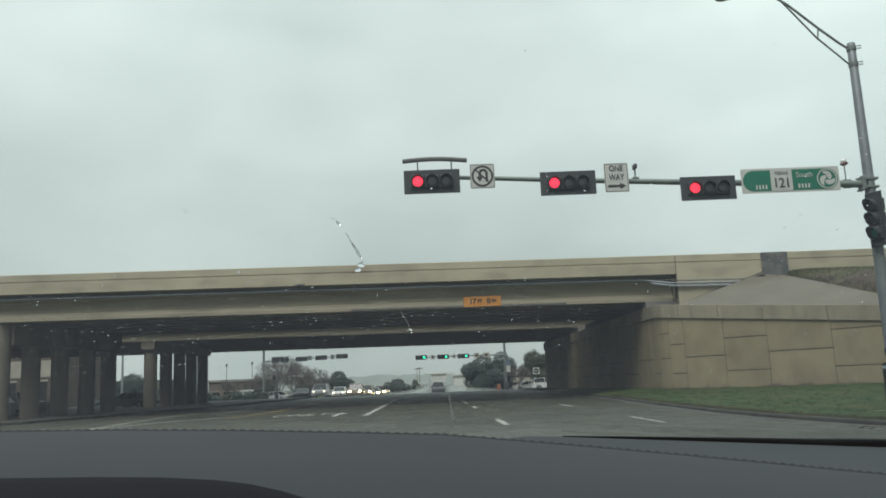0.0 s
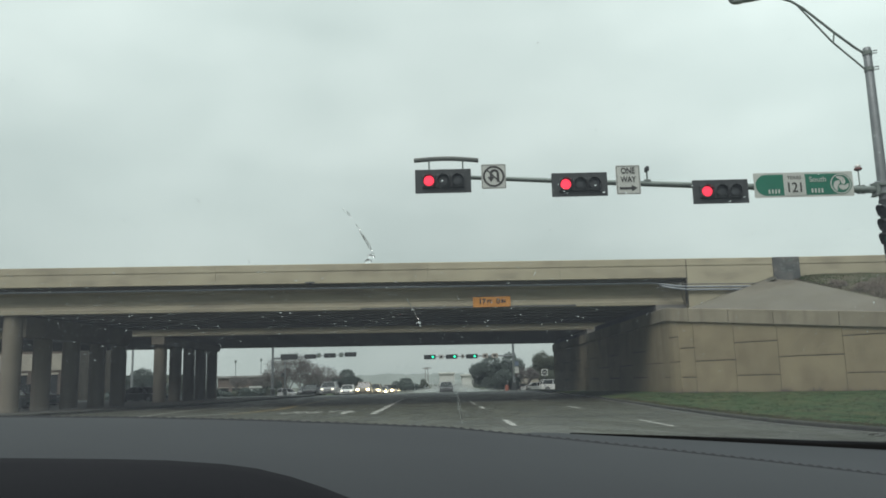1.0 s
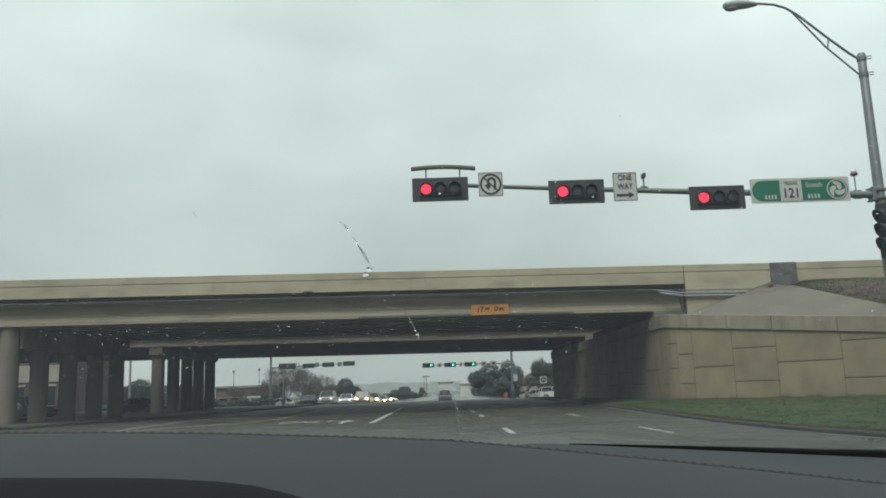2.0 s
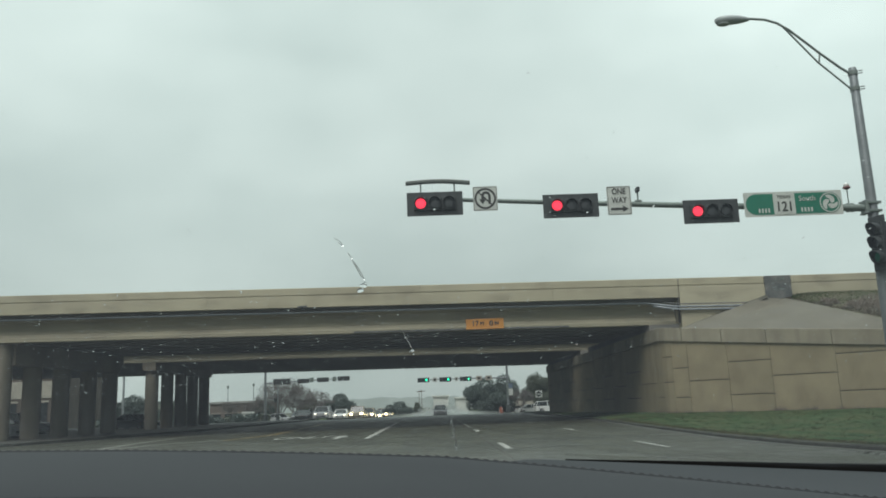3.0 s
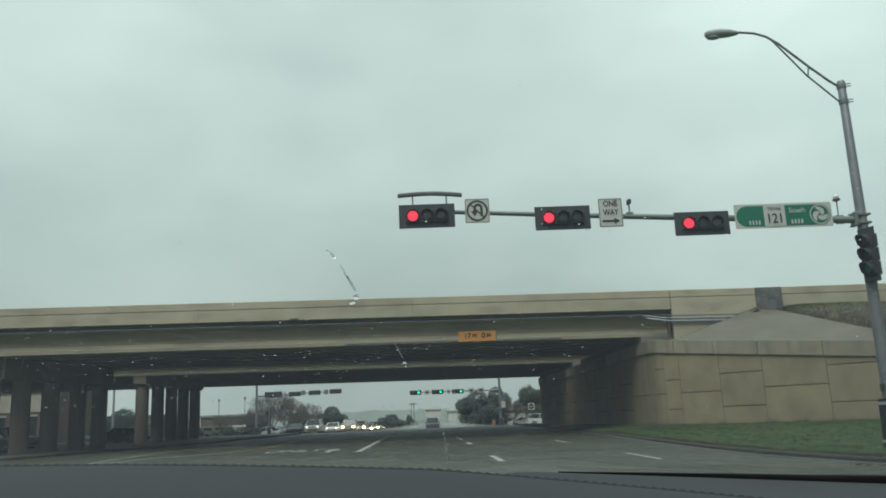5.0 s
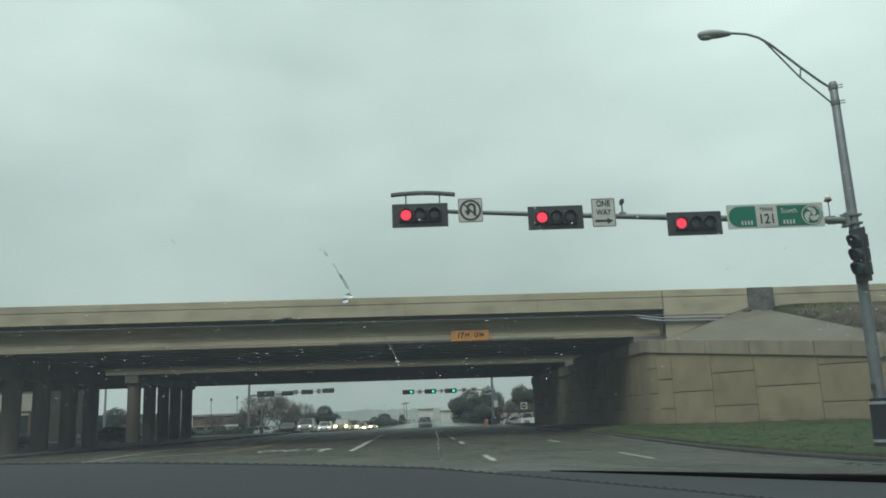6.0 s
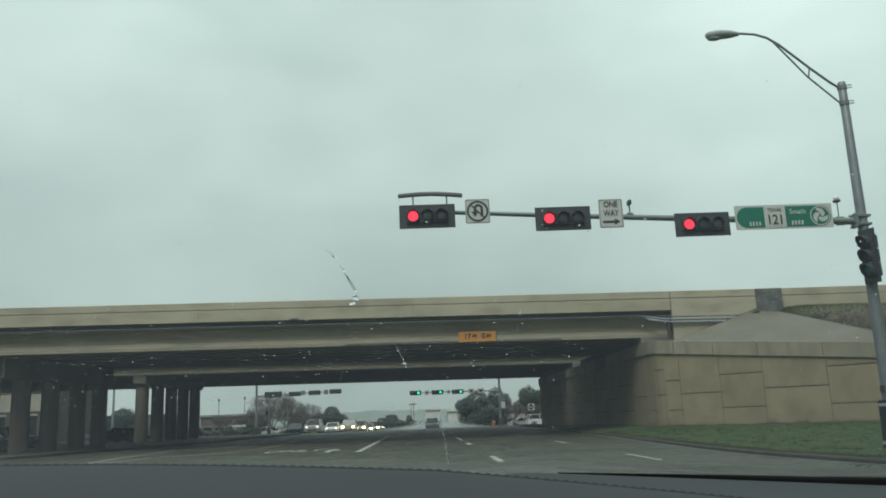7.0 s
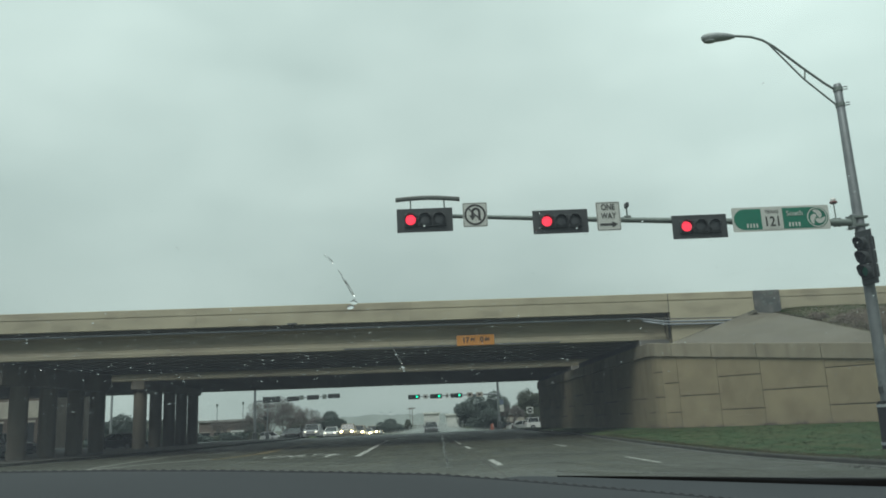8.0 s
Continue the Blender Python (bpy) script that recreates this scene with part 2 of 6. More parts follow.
M_BUSH = material("dark_winter_shrub", (0.135, 0.112, 0.090), (0.085, 0.070, 0.060), 1.5, 0.9, bump=0.0)
M_DRYGRASS = material("dry_grass", (0.09, 0.078, 0.048), (0.055, 0.056, 0.032), 0.5, 0.95, bump=0.8, fine=10.0)
M_GROUND = material("distant_ground", (0.06, 0.068, 0.050), (0.075, 0.080, 0.062), 0.02, 0.95)
M_WHITE = material("road_paint_white", (0.42, 0.42, 0.39), (0.20, 0.20, 0.185), 3.0, 0.5, bump=0.05, fine=18.0)
M_YELLOW = material("road_paint_yellow", (0.26, 0.18, 0.075), (0.14, 0.115, 0.06), 2.5, 0.5, bump=0.05, fine=18.0)
M_GALV = material("galvanised_steel", (0.20, 0.22, 0.23), (0.15, 0.165, 0.175), 3.0, 0.5, metal=0.35, bump=0.03)
M_GALV_DARK = material("weathered_steel_arm", (0.175, 0.21, 0.195), (0.125, 0.15, 0.14), 3.0, 0.55, metal=0.3, bump=0.03)
M_LAMP = material("lamp_grey_paint", (0.34, 0.37, 0.38), (0.28, 0.31, 0.32), 4.0, 0.6, bump=0.02)
M_BLACK = material("black_housing", (0.036, 0.041, 0.043), (0.044, 0.050, 0.052), 4.0, 0.6, spec=0.3, bump=0.03)
M_BAR = material("dark_painted_bar", (0.062, 0.075, 0.068), (0.048, 0.058, 0.053), 4.0, 0.5, bump=0.02)
M_SIGNWHITE = material("sign_white", (0.47, 0.49, 0.465), (0.41, 0.43, 0.41), 3.0, 0.45, bump=0.0)
M_SIGNBLACK = material("sign_black", (0.03, 0.03, 0.03), None, 3.0, 0.5, bump=0.0)
M_SIGNGREEN = material("sign_green", (0.01, 0.15, 0.095), (0.008, 0.125, 0.08), 1.5, 0.4, bump=0.0)
M_SIGNORANGE = material("sign_orange", (0.60, 0.27, 0.06), (0.50, 0.215, 0.045), 2.5, 0.5, bump=0.0)
M_BARREL = material("barrel_plastic", (0.27, 0.085, 0.055), (0.20, 0.065, 0.045), 2.0, 0.6, bump=0.0)
M_SIGNBLUE = material("sign_blue", (0.125, 0.165, 0.225), None, 3.0, 0.5, bump=0.0)
M_SIGNRED = material("sign_red", (0.11, 0.022, 0.02), None, 3.0, 0.5, bump=0.0)
M_LENS_OFF = material("dark_lens", (0.05, 0.058, 0.064), None, 3.0, 0.45, bump=0.0)
M_RED = glowing("red_light", (1.0, 0.035, 0.075), 1.7, (0.3, 0.01, 0.01))
M_GREEN = glowing("green_light", (0.02, 1.0, 0.52), 2.4, (0.01, 0.2, 0.1))
M_GREEN_DIM = glowing("green_light_aslant", (0.02, 0.7, 0.4), 0.03, (0.01, 0.06, 0.04))
M_HEADLIGHT = glowing("headlight", (1.0, 0.80, 0.42), 16.0, (0.8, 0.8, 0.8))
M_HEADLIGHT_DIM = glowing("dim_headlight", (1.0, 0.92, 0.7), 2.2, (0.8, 0.8, 0.8))
M_TAIL = glowing("tail_light", (1.0, 0.03, 0.03), 0.6, (0.4, 0.01, 0.01))
M_PIPE = material("grey_conduit", (0.23, 0.26, 0.29), (0.19, 0.215, 0.24), 3.0, 0.5, metal=0.0, bump=0.02)
M_BARK = material("bark", (0.085, 0.075, 0.068), (0.06, 0.055, 0.05), 4.0, 0.95, bump=0.5)
# leaf colours are lightened and greyed with the haze of the distance
M_LEAF = material("hazed_oak_leaf", (0.088, 0.108, 0.099), (0.074, 0.092, 0.085), 0.8, 0.95, bump=0.0, spec=0.05)
M_LEAF_OLIVE = material("hazed_olive_leaf", (0.092, 0.105, 0.082), (0.078, 0.09, 0.07), 0.8, 0.95, bump=0.0, spec=0.05)
M_TWIG = material("winter_twig", (0.15, 0.14, 0.135), (0.12, 0.112, 0.108), 2.0, 0.95, bump=0.0, spec=0.05)
M_SPRAY = material("water_spray", (0.90, 0.93, 0.92), None, 2.0, 0.9, bump=0.0)
M_SHRUB = material("winter_shrub", (0.15, 0.125, 0.10), (0.10, 0.086, 0.07), 1.5, 0.9, bump=0.0)
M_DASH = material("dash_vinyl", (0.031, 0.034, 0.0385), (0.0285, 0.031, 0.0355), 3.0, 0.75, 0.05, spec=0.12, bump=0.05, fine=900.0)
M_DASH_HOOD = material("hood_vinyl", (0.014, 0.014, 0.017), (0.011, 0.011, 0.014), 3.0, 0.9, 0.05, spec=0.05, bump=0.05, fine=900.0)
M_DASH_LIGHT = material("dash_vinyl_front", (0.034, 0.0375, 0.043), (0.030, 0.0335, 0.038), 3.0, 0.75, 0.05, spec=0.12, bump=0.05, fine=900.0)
M_THREAD = material("stitching", (0.011, 0.011, 0.013), None, 30.0, 0.8, bump=0.0)
M_RUBBER = material("black_rubber", (0.008, 0.008, 0.008), None, 10.0, 0.8, bump=0.0, spec=0.12)
M_CABIN = material("cabin_trim", (0.03, 0.03, 0.032), None, 4.0, 0.8, bump=0.05)
M_GLASS = pane_material("clear_glass")
M_WATER = water_material("rain_water")
M_CARGLASS = material("car_window", (0.015, 0.018, 0.02), None, 2.0, 0.08, 0.03, bump=0.0)
M_TYRE = material("tyre", (0.015, 0.015, 0.015), None, 8.0, 0.85)
M_RIM = material("wheel_rim", (0.35, 0.36, 0.37), None, 6.0, 0.35, metal=0.8, bump=0.0)
M_BRICK = material("far_brick", (0.15, 0.122, 0.108), (0.12, 0.098, 0.088), 1.0, 0.9)
M_BRICK_DARK = material("dark_brick", (0.105, 0.082, 0.07), (0.08, 0.064, 0.055), 0.6, 0.9)
M_STUCCO = material("pale_stucco", (0.36, 0.335, 0.29), (0.30, 0.28, 0.245), 0.6, 0.9)
# mist is put into this near-white wall colour of two far buildings
M_MIST_PALED = material("mist_paled_wall", (0.62, 0.64, 0.60), (0.55, 0.57, 0.54), 0.4, 0.9)
M_ROOF = material("flat_roof", (0.30, 0.30, 0.29), None, 0.5, 0.8)
M_WINDOW = material("shop_window", (0.03, 0.035, 0.04), None, 1.0, 0.15, bump=0.0)
M_WOOD = material("utility_wood", (0.20, 0.185, 0.165), None, 3.0, 0.9)
CAR_PAINT = {
    k: material("paint_" + k, c, tuple(v * 0.9 for v in c), 3.0, 0.3, 0.05, bump=0.0)
    for k, c in {"white": (0.62, 0.63, 0.62), "silver": (0.32, 0.33, 0.34), "black": (0.015, 0.016, 0.018), "grey": (0.10, 0.105, 0.11),
                 "green": (0.02, 0.035, 0.03), "champagne": (0.33, 0.30, 0.24)}.items()}

# ---- building tools ----
BASE = {}


def dip(y):
    """The ground drops beyond the second bridge, fitted to the camera's view of far things."""
    k = max(0.0, min(1.0, (y - 92) / 40))
    return -0.75 * k * k * (3 - 2 * k) - 0.0012 * max(0.0, min(y, 320) - 132)


def settle(bm):
    """Cut a slab into strips and lay it on the falling ground."""
    for y in range(96, 140, 4):
        bmesh.ops.bisect_plane(bm, geom=bm.verts[:] + bm.edges[:] + bm.faces[:], plane_co=(0, y, 0), plane_no=(0, 1, 0))
    for v in bm.verts:
        v.co.z += dip(v.co.y)
    return bm


def thing(name, label, category, at=(0, 0, 0), group="", kind=""):
    """An Empty at the base of a thing."""
    ob = new(name)
    ob.empty_display_size = 0.2
    ob.location = Vector(at) + Vector((0, 0, dip(at[1])))
    BASE[ob] = Vector(at)
    return tagged(ob, label, category, group, kind)


def finish(bm, mat, name, smooth=False):
    bmesh.ops.remove_doubles(bm, verts=bm.verts, dist=1e-5)
    bmesh.ops.recalc_face_normals(bm, faces=bm.faces)
    me = bpy.data.meshes.new(name)
    bm.to_mesh(me)
    bm.free()
    me.materials.append(mat)
    if smooth:
        me.shade_smooth()
        me.set_sharp_from_angle(angle=radians(40))
    return me


def part(name, bm, mat, parent=None, label="", smooth=False, at=None):
    """One mesh object, built in world places, under its thing; without a parent it is a thing of its own, based at at."""
    me = finish(bm, mat, name, smooth)
    base = BASE[parent] if parent else Vector(at or (0, 0, 0))
    me.transform(Matrix.Translation(-base))
    ob = new(name, me)
    if parent:
        ob.parent = parent
    else:
        ob.location = base
    BASE[ob] = base.copy()
    return tagged(ob, label)


def piece(name, me, parent, m):
    """An object of its own on shared mesh data, under parent."""
    ob = new(name, me)
    ob.parent = parent
    ob.matrix_basis = Matrix.Translation(-BASE[parent]) @ m
    return ob


def prism(bm, poly, axis, a, b, lift=None):
    """A polygon swept from a to b along an axis; poly is (y, z), (x, z) or (x, y). lift(x): added to z."""
    put = {"x": lambda p, s: (s, p[0], p[1]), "y": lambda p, s: (p[0], s, p[1]), "z": lambda p, s: (p[0], p[1], s)}[axis]
    rings = []
    for s in (a, b):
        ring = []
        for p in poly:
            v = Vector(put(p, s))
            if lift:
                v.z += lift(v.x)
            ring.append(bm.verts.new(v))
        rings.append(ring)
    n = len(poly)
    for i in range(n):
        bm.faces.new((rings[0][i], rings[0][(i + 1) % n], rings[1][(i + 1) % n], rings[1][i]))
    bm.faces.new(rings[0][::-1])
    bm.faces.new(rings[1])
    return bm


def box(bm, x0, x1, y0, y1, z0, z1, bevel=0.0):
    vs = [bm.verts.new((x, y, z)) for x in (x0, x1) for y in (y0, y1) for z in (z0, z1)]
    fs = [bm.faces.new([vs[i] for i in f]) for f in ((0, 1, 3, 2), (4, 6, 7, 5), (0, 4, 5, 1), (2, 3, 7, 6), (0, 2, 6, 4), (1, 5, 7, 3))]
    if bevel:
        bmesh.ops.bevel(bm, geom=list({e for f in fs for e in f.edges}), offset=bevel, segments=2, affect="EDGES", profile=0.6)
    return bm


def tube(bm, pts, radii, seg=10):
    """A round bar through points; radii: one or one a point."""
    pts = [Vector(p) for p in pts]
    if not hasattr(radii, "__len__"):
        radii = [radii] * len(pts)
    rings = []
    for i, p in enumerate(pts):
        d = (pts[min(i + 1, len(pts) - 1)] - pts[max(i - 1, 0)]).normalized()
        u = d.cross(Vector((0, 0, 1)) if abs(d.z) < 0.9 else Vector((1, 0, 0))).normalized()
        v = d.cross(u)
        rings.append([bm.verts.new(p + radii[i] * (math.cos(2 * math.pi * k / seg) * u + math.sin(2 * math.pi * k / seg) * v)) for k in range(seg)])
    for a, b in zip(rings, rings[1:]):
        for k in range(seg):
            bm.faces.new((a[k], a[(k + 1) % seg], b[(k + 1) % seg], b[k]))
    bm.faces.new(rings[0][::-1])
    bm.faces.new(rings[-1])
    return bm


def loft(bm, rings, caps=True):
    """Skin closed rings of equal count."""
    rr = [[bm.verts.new(p) for p in r] for r in rings]
    n = len(rr[0])
    for a, b in zip(rr, rr[1:]):
        for k in range(n):
            bm.faces.new((a[k], a[(k + 1) % n], b[(k + 1) % n], b[k]))
    if caps:
        bm.faces.new(rr[0][::-1])
        bm.faces.new(rr[-1])
    return bm


def sheet(bm, rows):
    """A grid of points as an open surface."""
    rr = [[bm.verts.new(p) for p in r] for r in rows]
    for a, b in zip(rr, rr[1:]):
        for k in range(len(a) - 1):
            bm.faces.new((a[k], a[k + 1], b[k + 1], b[k]))
    return bm


def letters(text, size, m, depth=0.004, align="CENTER", squeeze=1.0, bold=0.0):
    """Built-in letters as a bmesh, in the plane that m turns x, y into."""
    cu = bpy.data.curves.new("letters", "FONT")
    cu.body, cu.size, cu.align_x, cu.align_y, cu.extrude = text, size, align, "CENTER", depth
    cu.offset = bold
    ob = new("letters", cu)
    bpy.context.view_layer.update()
    me = bpy.data.meshes.new_from_object(ob)
    bpy.data.objects.remove(ob)
    bpy.data.curves.remove(cu)
    bm = bmesh.new()
    bm.from_mesh(me)
    bpy.data.meshes.remove(me)
    bm.transform(m @ Matrix.Diagonal((squeeze, 1, 1, 1)))
    return bm


def facing(x, y, z):
    """A pose whose x, y plane stands upright and faces the approaching road (towards -y)."""
    return pose(x, y, z, 90, 0, 0)

# ---- ground, road and kerbs ----
bm = bmesh.new()
sheet(bm, [[(x, y, -0.06 + dip(y)) for x in (-2500, -300, 300, 2500)] for y in [-2500, -200, 90] + list(range(92, 140, 4)) + [320, 2500]])
tagged(part("ground", bm, M_GROUND), "flat grassy ground running out to the horizon", "ground", kind="structure")

bm = bmesh.new()
loft(bm, [[(-90, y, dip(y) - 0.05), (90, y, dip(y) - 0.05), (90, y, dip(y)), (-90, y, dip(y))] for y in [-60, 90] + list(range(92, 140, 4)) + [320]])
road = tagged(part("road", bm, M_ROAD), "wet grey concrete road with worn streaks and joints", "road", kind="structure")


def ribbon(bm, pts, w, z0=0.001, z1=0.006):
    """A flat painted strip of width w along points on the road."""
    pts = [Vector((*p, 0)) for p in pts]
    left, right = [], []
    for i, p in enumerate(pts):
        d = (pts[min(i + 1, len(pts) - 1)] - pts[max(i - 1, 0)]).normalized()
        s = Vector((-d.y, d.x, 0)) * w / 2
        left.append(p + s)
        right.append(p - s)
    for a, b, c, d in zip(left, left[1:], right[1:], right):
        prism(bm, [tuple(v.xy) for v in (a, b, c, d)], "z", z0, z1)
    return bm


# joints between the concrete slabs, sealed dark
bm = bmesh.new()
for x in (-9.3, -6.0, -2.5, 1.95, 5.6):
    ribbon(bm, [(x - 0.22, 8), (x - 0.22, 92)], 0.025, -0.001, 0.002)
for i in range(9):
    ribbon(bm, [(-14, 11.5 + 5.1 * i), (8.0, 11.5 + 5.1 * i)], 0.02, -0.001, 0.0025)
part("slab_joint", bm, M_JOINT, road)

# lane paint
PAINT = [
    ("lane_dash", M_WHITE, [(2.02, 21.6), (2.02, 24.8)], 0.17), ("lane_dash", M_WHITE, [(2.0, 35.4), (2.0, 38.2)], 0.17),
    ("lane_dash", M_WHITE, [(1.95, 42.0), (1.95, 50.0)], 0.09), ("lane_dash", M_WHITE, [(2.0, 62), (2.0, 65)], 0.12),
    ("lane_dash", M_WHITE, [(5.65, 19.6), (5.65, 22.9)], 0.10), ("lane_dash", M_WHITE, [(5.7, 32.7), (5.7, 35.6)], 0.13),
    ("lane_dash", M_WHITE, [(5.75, 47), (5.75, 50)], 0.12),
    ("lane_line", M_WHITE, [(-2.6, 32.5), (-2.6, 61.0)], 0.24),
    ("edge_line", M_WHITE, [(-12.6, 29.0), (-13.3, 36.0), (-13.5, 43.7), (-12.6, 50.0)], 0.17),
    ("edge_line", M_WHITE, [(-13.2, 28.4), (-11.63, 34.4), (-9.6, 37.6)], 0.19),
    ("edge_line", M_WHITE, [(-11.4, 46.0), (-10.3, 48.4)], 0.25), ("stop_bar", M_WHITE, [(-6.3, 51.0), (-3.8, 50.6)], 0.4),
    ("centre_line", M_YELLOW, [(-9.3, 36.5), (-8.3, 41.5), (-8.6, 52.0), (-8.9, 62.0), (-8.9, 90.0)], 0.22),
    ("centre_line", M_YELLOW, [(-8.7, 38.5), (-8.0, 42.0), (-8.3, 52.0), (-8.6, 62.0)], 0.12),
]
for name, mat, pts, w in PAINT:
    part(name, ribbon(bmesh.new(), pts, w), mat, road, "worn white paint" if mat is M_WHITE else "worn yellow paint")
part("lettering", letters("ONLY", 1.0, pose(-5.7, 36.2, 0.004) @ Matrix.Diagonal((0.95, 3.6, 1, 1)), 0.002), M_WHITE, road, "worn white word ONLY")
bm = bmesh.new()
prism(bm, [(-4.05, 33.2), (-3.85, 33.2), (-3.85, 35.2), (-3.55, 35.2), (-3.95, 37.0), (-4.35, 35.2), (-4.05, 35.2)], "z", 0.001, 0.006)
part("lane_arrow", bm, M_WHITE, road, "worn white arrow")
# oily tracks and a patched crack on the near lanes
bm = bmesh.new()
ribbon(bm, [(5.64, 16.4), (5.5, 14.4)], 0.05, 0.0005, 0.003)
ribbon(bm, [(4.4, 17.0), (4.9, 15.6)], 0.04, 0.0005, 0.003)
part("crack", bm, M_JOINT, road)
bm = bmesh.new()
rng = random.Random(7)
for i in range(70):
    y = 12.8 + rng.random() * 2.8
    x = 9.15 - 0.24 * (y - 12.8) - 0.5 * rng.random() ** 1.6
    a, ln = rng.random() * 6.28, 0.03 + 0.09 * rng.random()
    ribbon(bm, [(x, y), (x + ln * math.cos(a), y + ln * math.sin(a))], 0.02 + 0.04 * rng.random(), 0.0005, 0.009)
part("leaf_litter", bm, M_KERB, road, "dark leaf litter in the gutter")


def profile_along(bm, path, prof):
    """Sweep (side, z) profile along plan points; side is to the right of the way."""
    path = [Vector((*p, 0)) for p in path]
    rings = []
    for i, p in enumerate(path):
        d = (path[min(i + 1, len(path) - 1)] - path[max(i - 1, 0)]).normalized()
        s = Vector((d.y, -d.x, 0))
        rings.append([p + s * a + Vector((0, 0, z)) for a, z in prof])
    return loft(bm, rings)


KERB = [(60, 1.0), (22, 2.5), (17, 3.5), (14, 5), (12, 7), (10.6, 9.2), (9.7, 11.2), (9.0, 13.4), (8.5, 16.1), (8.26, 17.9), (8.1, 19.9), (8.05, 23), (8.35, 30), (8.8, 37), (9.2, 44), (9.6, 52), (9.9, 70), (10.1, 91)]
bm = profile_along(bmesh.new(), KERB, [(0.0, -0.04), (0.005, 0.075), (0.03, 0.10), (0.06, 0.11), (0.16, 0.105), (0.16, -0.04)])
tagged(part("kerb", bm, M_KERB), "dark wet concrete kerb beside the grass verge", "kerb", kind="structure")
bm = profile_along(bmesh.new(), [(x - 0.005, y) for x, y in KERB], [(-0.20, 0.003), (-0.20, 0.010), (0.0, 0.014), (0.0, 0.003)])
tagged(part("gutter", bm, M_ISLAND), "pale concrete gutter strip along the kerb", "gutter", kind="structure")

ISLAND = [(-75, 39.5), (-21.5, 39.8), (-20.3, 40.6), (-17.9, 51), (-15.8, 61), (-14.4, 78), (-13.4, 90), (-14.5, 93), (-75, 93)]
bm = bmesh.new()
prism(bm, ISLAND, "z", -0.02, 0.13)
tagged(part("pavement", bm, M_PAVING), "grey concrete island under the bridge columns", "pavement", kind="structure")
bm = profile_along(bmesh.new(), ISLAND[1:8], [(0.0, -0.04), (0.0, 0.125), (-0.04, 0.145), (-0.2, 0.14), (-0.2, -0.04)])
tagged(part("kerb", bm, M_KERB), "dark wet kerb round the concrete island", "kerb", kind="structure")

# ---- retaining wall and abutment ----
WALL_A, WALL_DIR = Vector((12.915, 41.58)), Vector((6.5, -6.8)).normalized()
CORNER = Vector((12.39, 42.13))
UNDER_END = Vector((11.95, 62.0))
UNDER = (UNDER_END - CORNER).normalized()
FILLET = 1.05


def wall_at(s):
    """Plan point and outward normal of the wall at s metres along it; 0 is WALL_A, negative runs under the bridge."""
    s0 = -(WALL_A - CORNER).length
    if s > s0 + FILLET:
        p, d = WALL_A + WALL_DIR * s, WALL_DIR
    elif s < s0 - FILLET:
        run, leg = s0 - s, (UNDER_END - CORNER).length
        p, d = (CORNER + UNDER * run, -UNDER) if run < leg else (UNDER_END + Vector((0, run - leg)), Vector((0, -1)))
    else:
        k = (s - (s0 - FILLET)) / (2 * FILLET)
        a, b, c = CORNER + UNDER * FILLET, CORNER, CORNER + WALL_DIR * FILLET
        p = a * (1 - k) ** 2 + b * 2 * k * (1 - k) + c * k * k
        d = (WALL_DIR * k - UNDER * (1 - k)).normalized()
    return p, Vector((d.y, -d.x))


def coping_top(s):
    return 4.623 - 0.097 * (s - 0.315) if s > -1.5 else 4.80 - 0.165 * min(1.0, (-1.5 - s) / 18)


def wall_band(bm, s0, s1, bottom, top, out0, out1, step=0.5):
    """A slab that follows the wall from s0 to s1; out: distances of its back and face before the wall line."""
    n = max(1, int(abs(s1 - s0) / step))
    rings = []
    for i in range(n + 1):
        s = s0 + (s1 - s0) * i / n
        p, nrm = wall_at(s)
        a, b = p + nrm * out0, p + nrm * out1
        zb, zt = bottom(s), top(s)
        c = min(0.012, (out1 - out0) * 0.3)
        e = p + nrm * (out1 - c)
        rings.append([Vector((*a, zb)), Vector((*e, zb)), Vector((*b, zb + c)), Vector((*b, zt - c)), Vector((*e, zt)), Vector((*a, zt))])
    return loft(bm, rings)


retaining_wall = thing("wall_retaining", "tan precast concrete retaining wall with staggered panels and coping", "retaining wall", (15, 36.8, 0), kind="structure")
# dark backing stands in for the shadow within the panel gaps
bm = wall_band(bmesh.new(), -41.1, 15.7, lambda s: -0.05, lambda s: coping_top(s) - 0.1, -0.5, -0.05, 1.0)
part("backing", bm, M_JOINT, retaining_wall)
COLS = [-0.47, 0.47, 2.62, 4.79, 7.75, 10.71, 13.65, 15.7]
JOINTS = {0: [1.1, 2.59], 1: [1.90], 2: [1.13, 2.73], 3: [1.96], 4: [1.13, 2.78], 5: [1.96], 6: [1.13, 2.75]}
G2 = 0.013


def panel_column(s0, s1, joints, ceiling, g0=0.011, g1=0.011):
    zs = [lambda s: 0.1] + [lambda s, j=j: j for j in joints] + [ceiling]
    for lo, hi in zip(zs, zs[1:]):
        bm = wall_band(bmesh.new(), s0 + g0, s1 - g1, lambda s: lo(s) + G2 * 1.55, lambda s: hi(s) - G2 * 1.55, -0.06, 0.0)
        part("panel", bm, M_PANEL, retaining_wall)


for i, js in JOINTS.items():
    panel_column(COLS[i], COLS[i + 1], js, lambda s: coping_top(s) - 0.63)
panel_column(-1.5, -0.47, [1.90, 3.2], lambda s: coping_top(s) - 0.63, 0.001, 0.006)
panel_column(-2.6, -1.5, [1.13], lambda s: coping_top(s) - 0.63, 0.006, 0.001)
s = -2.6
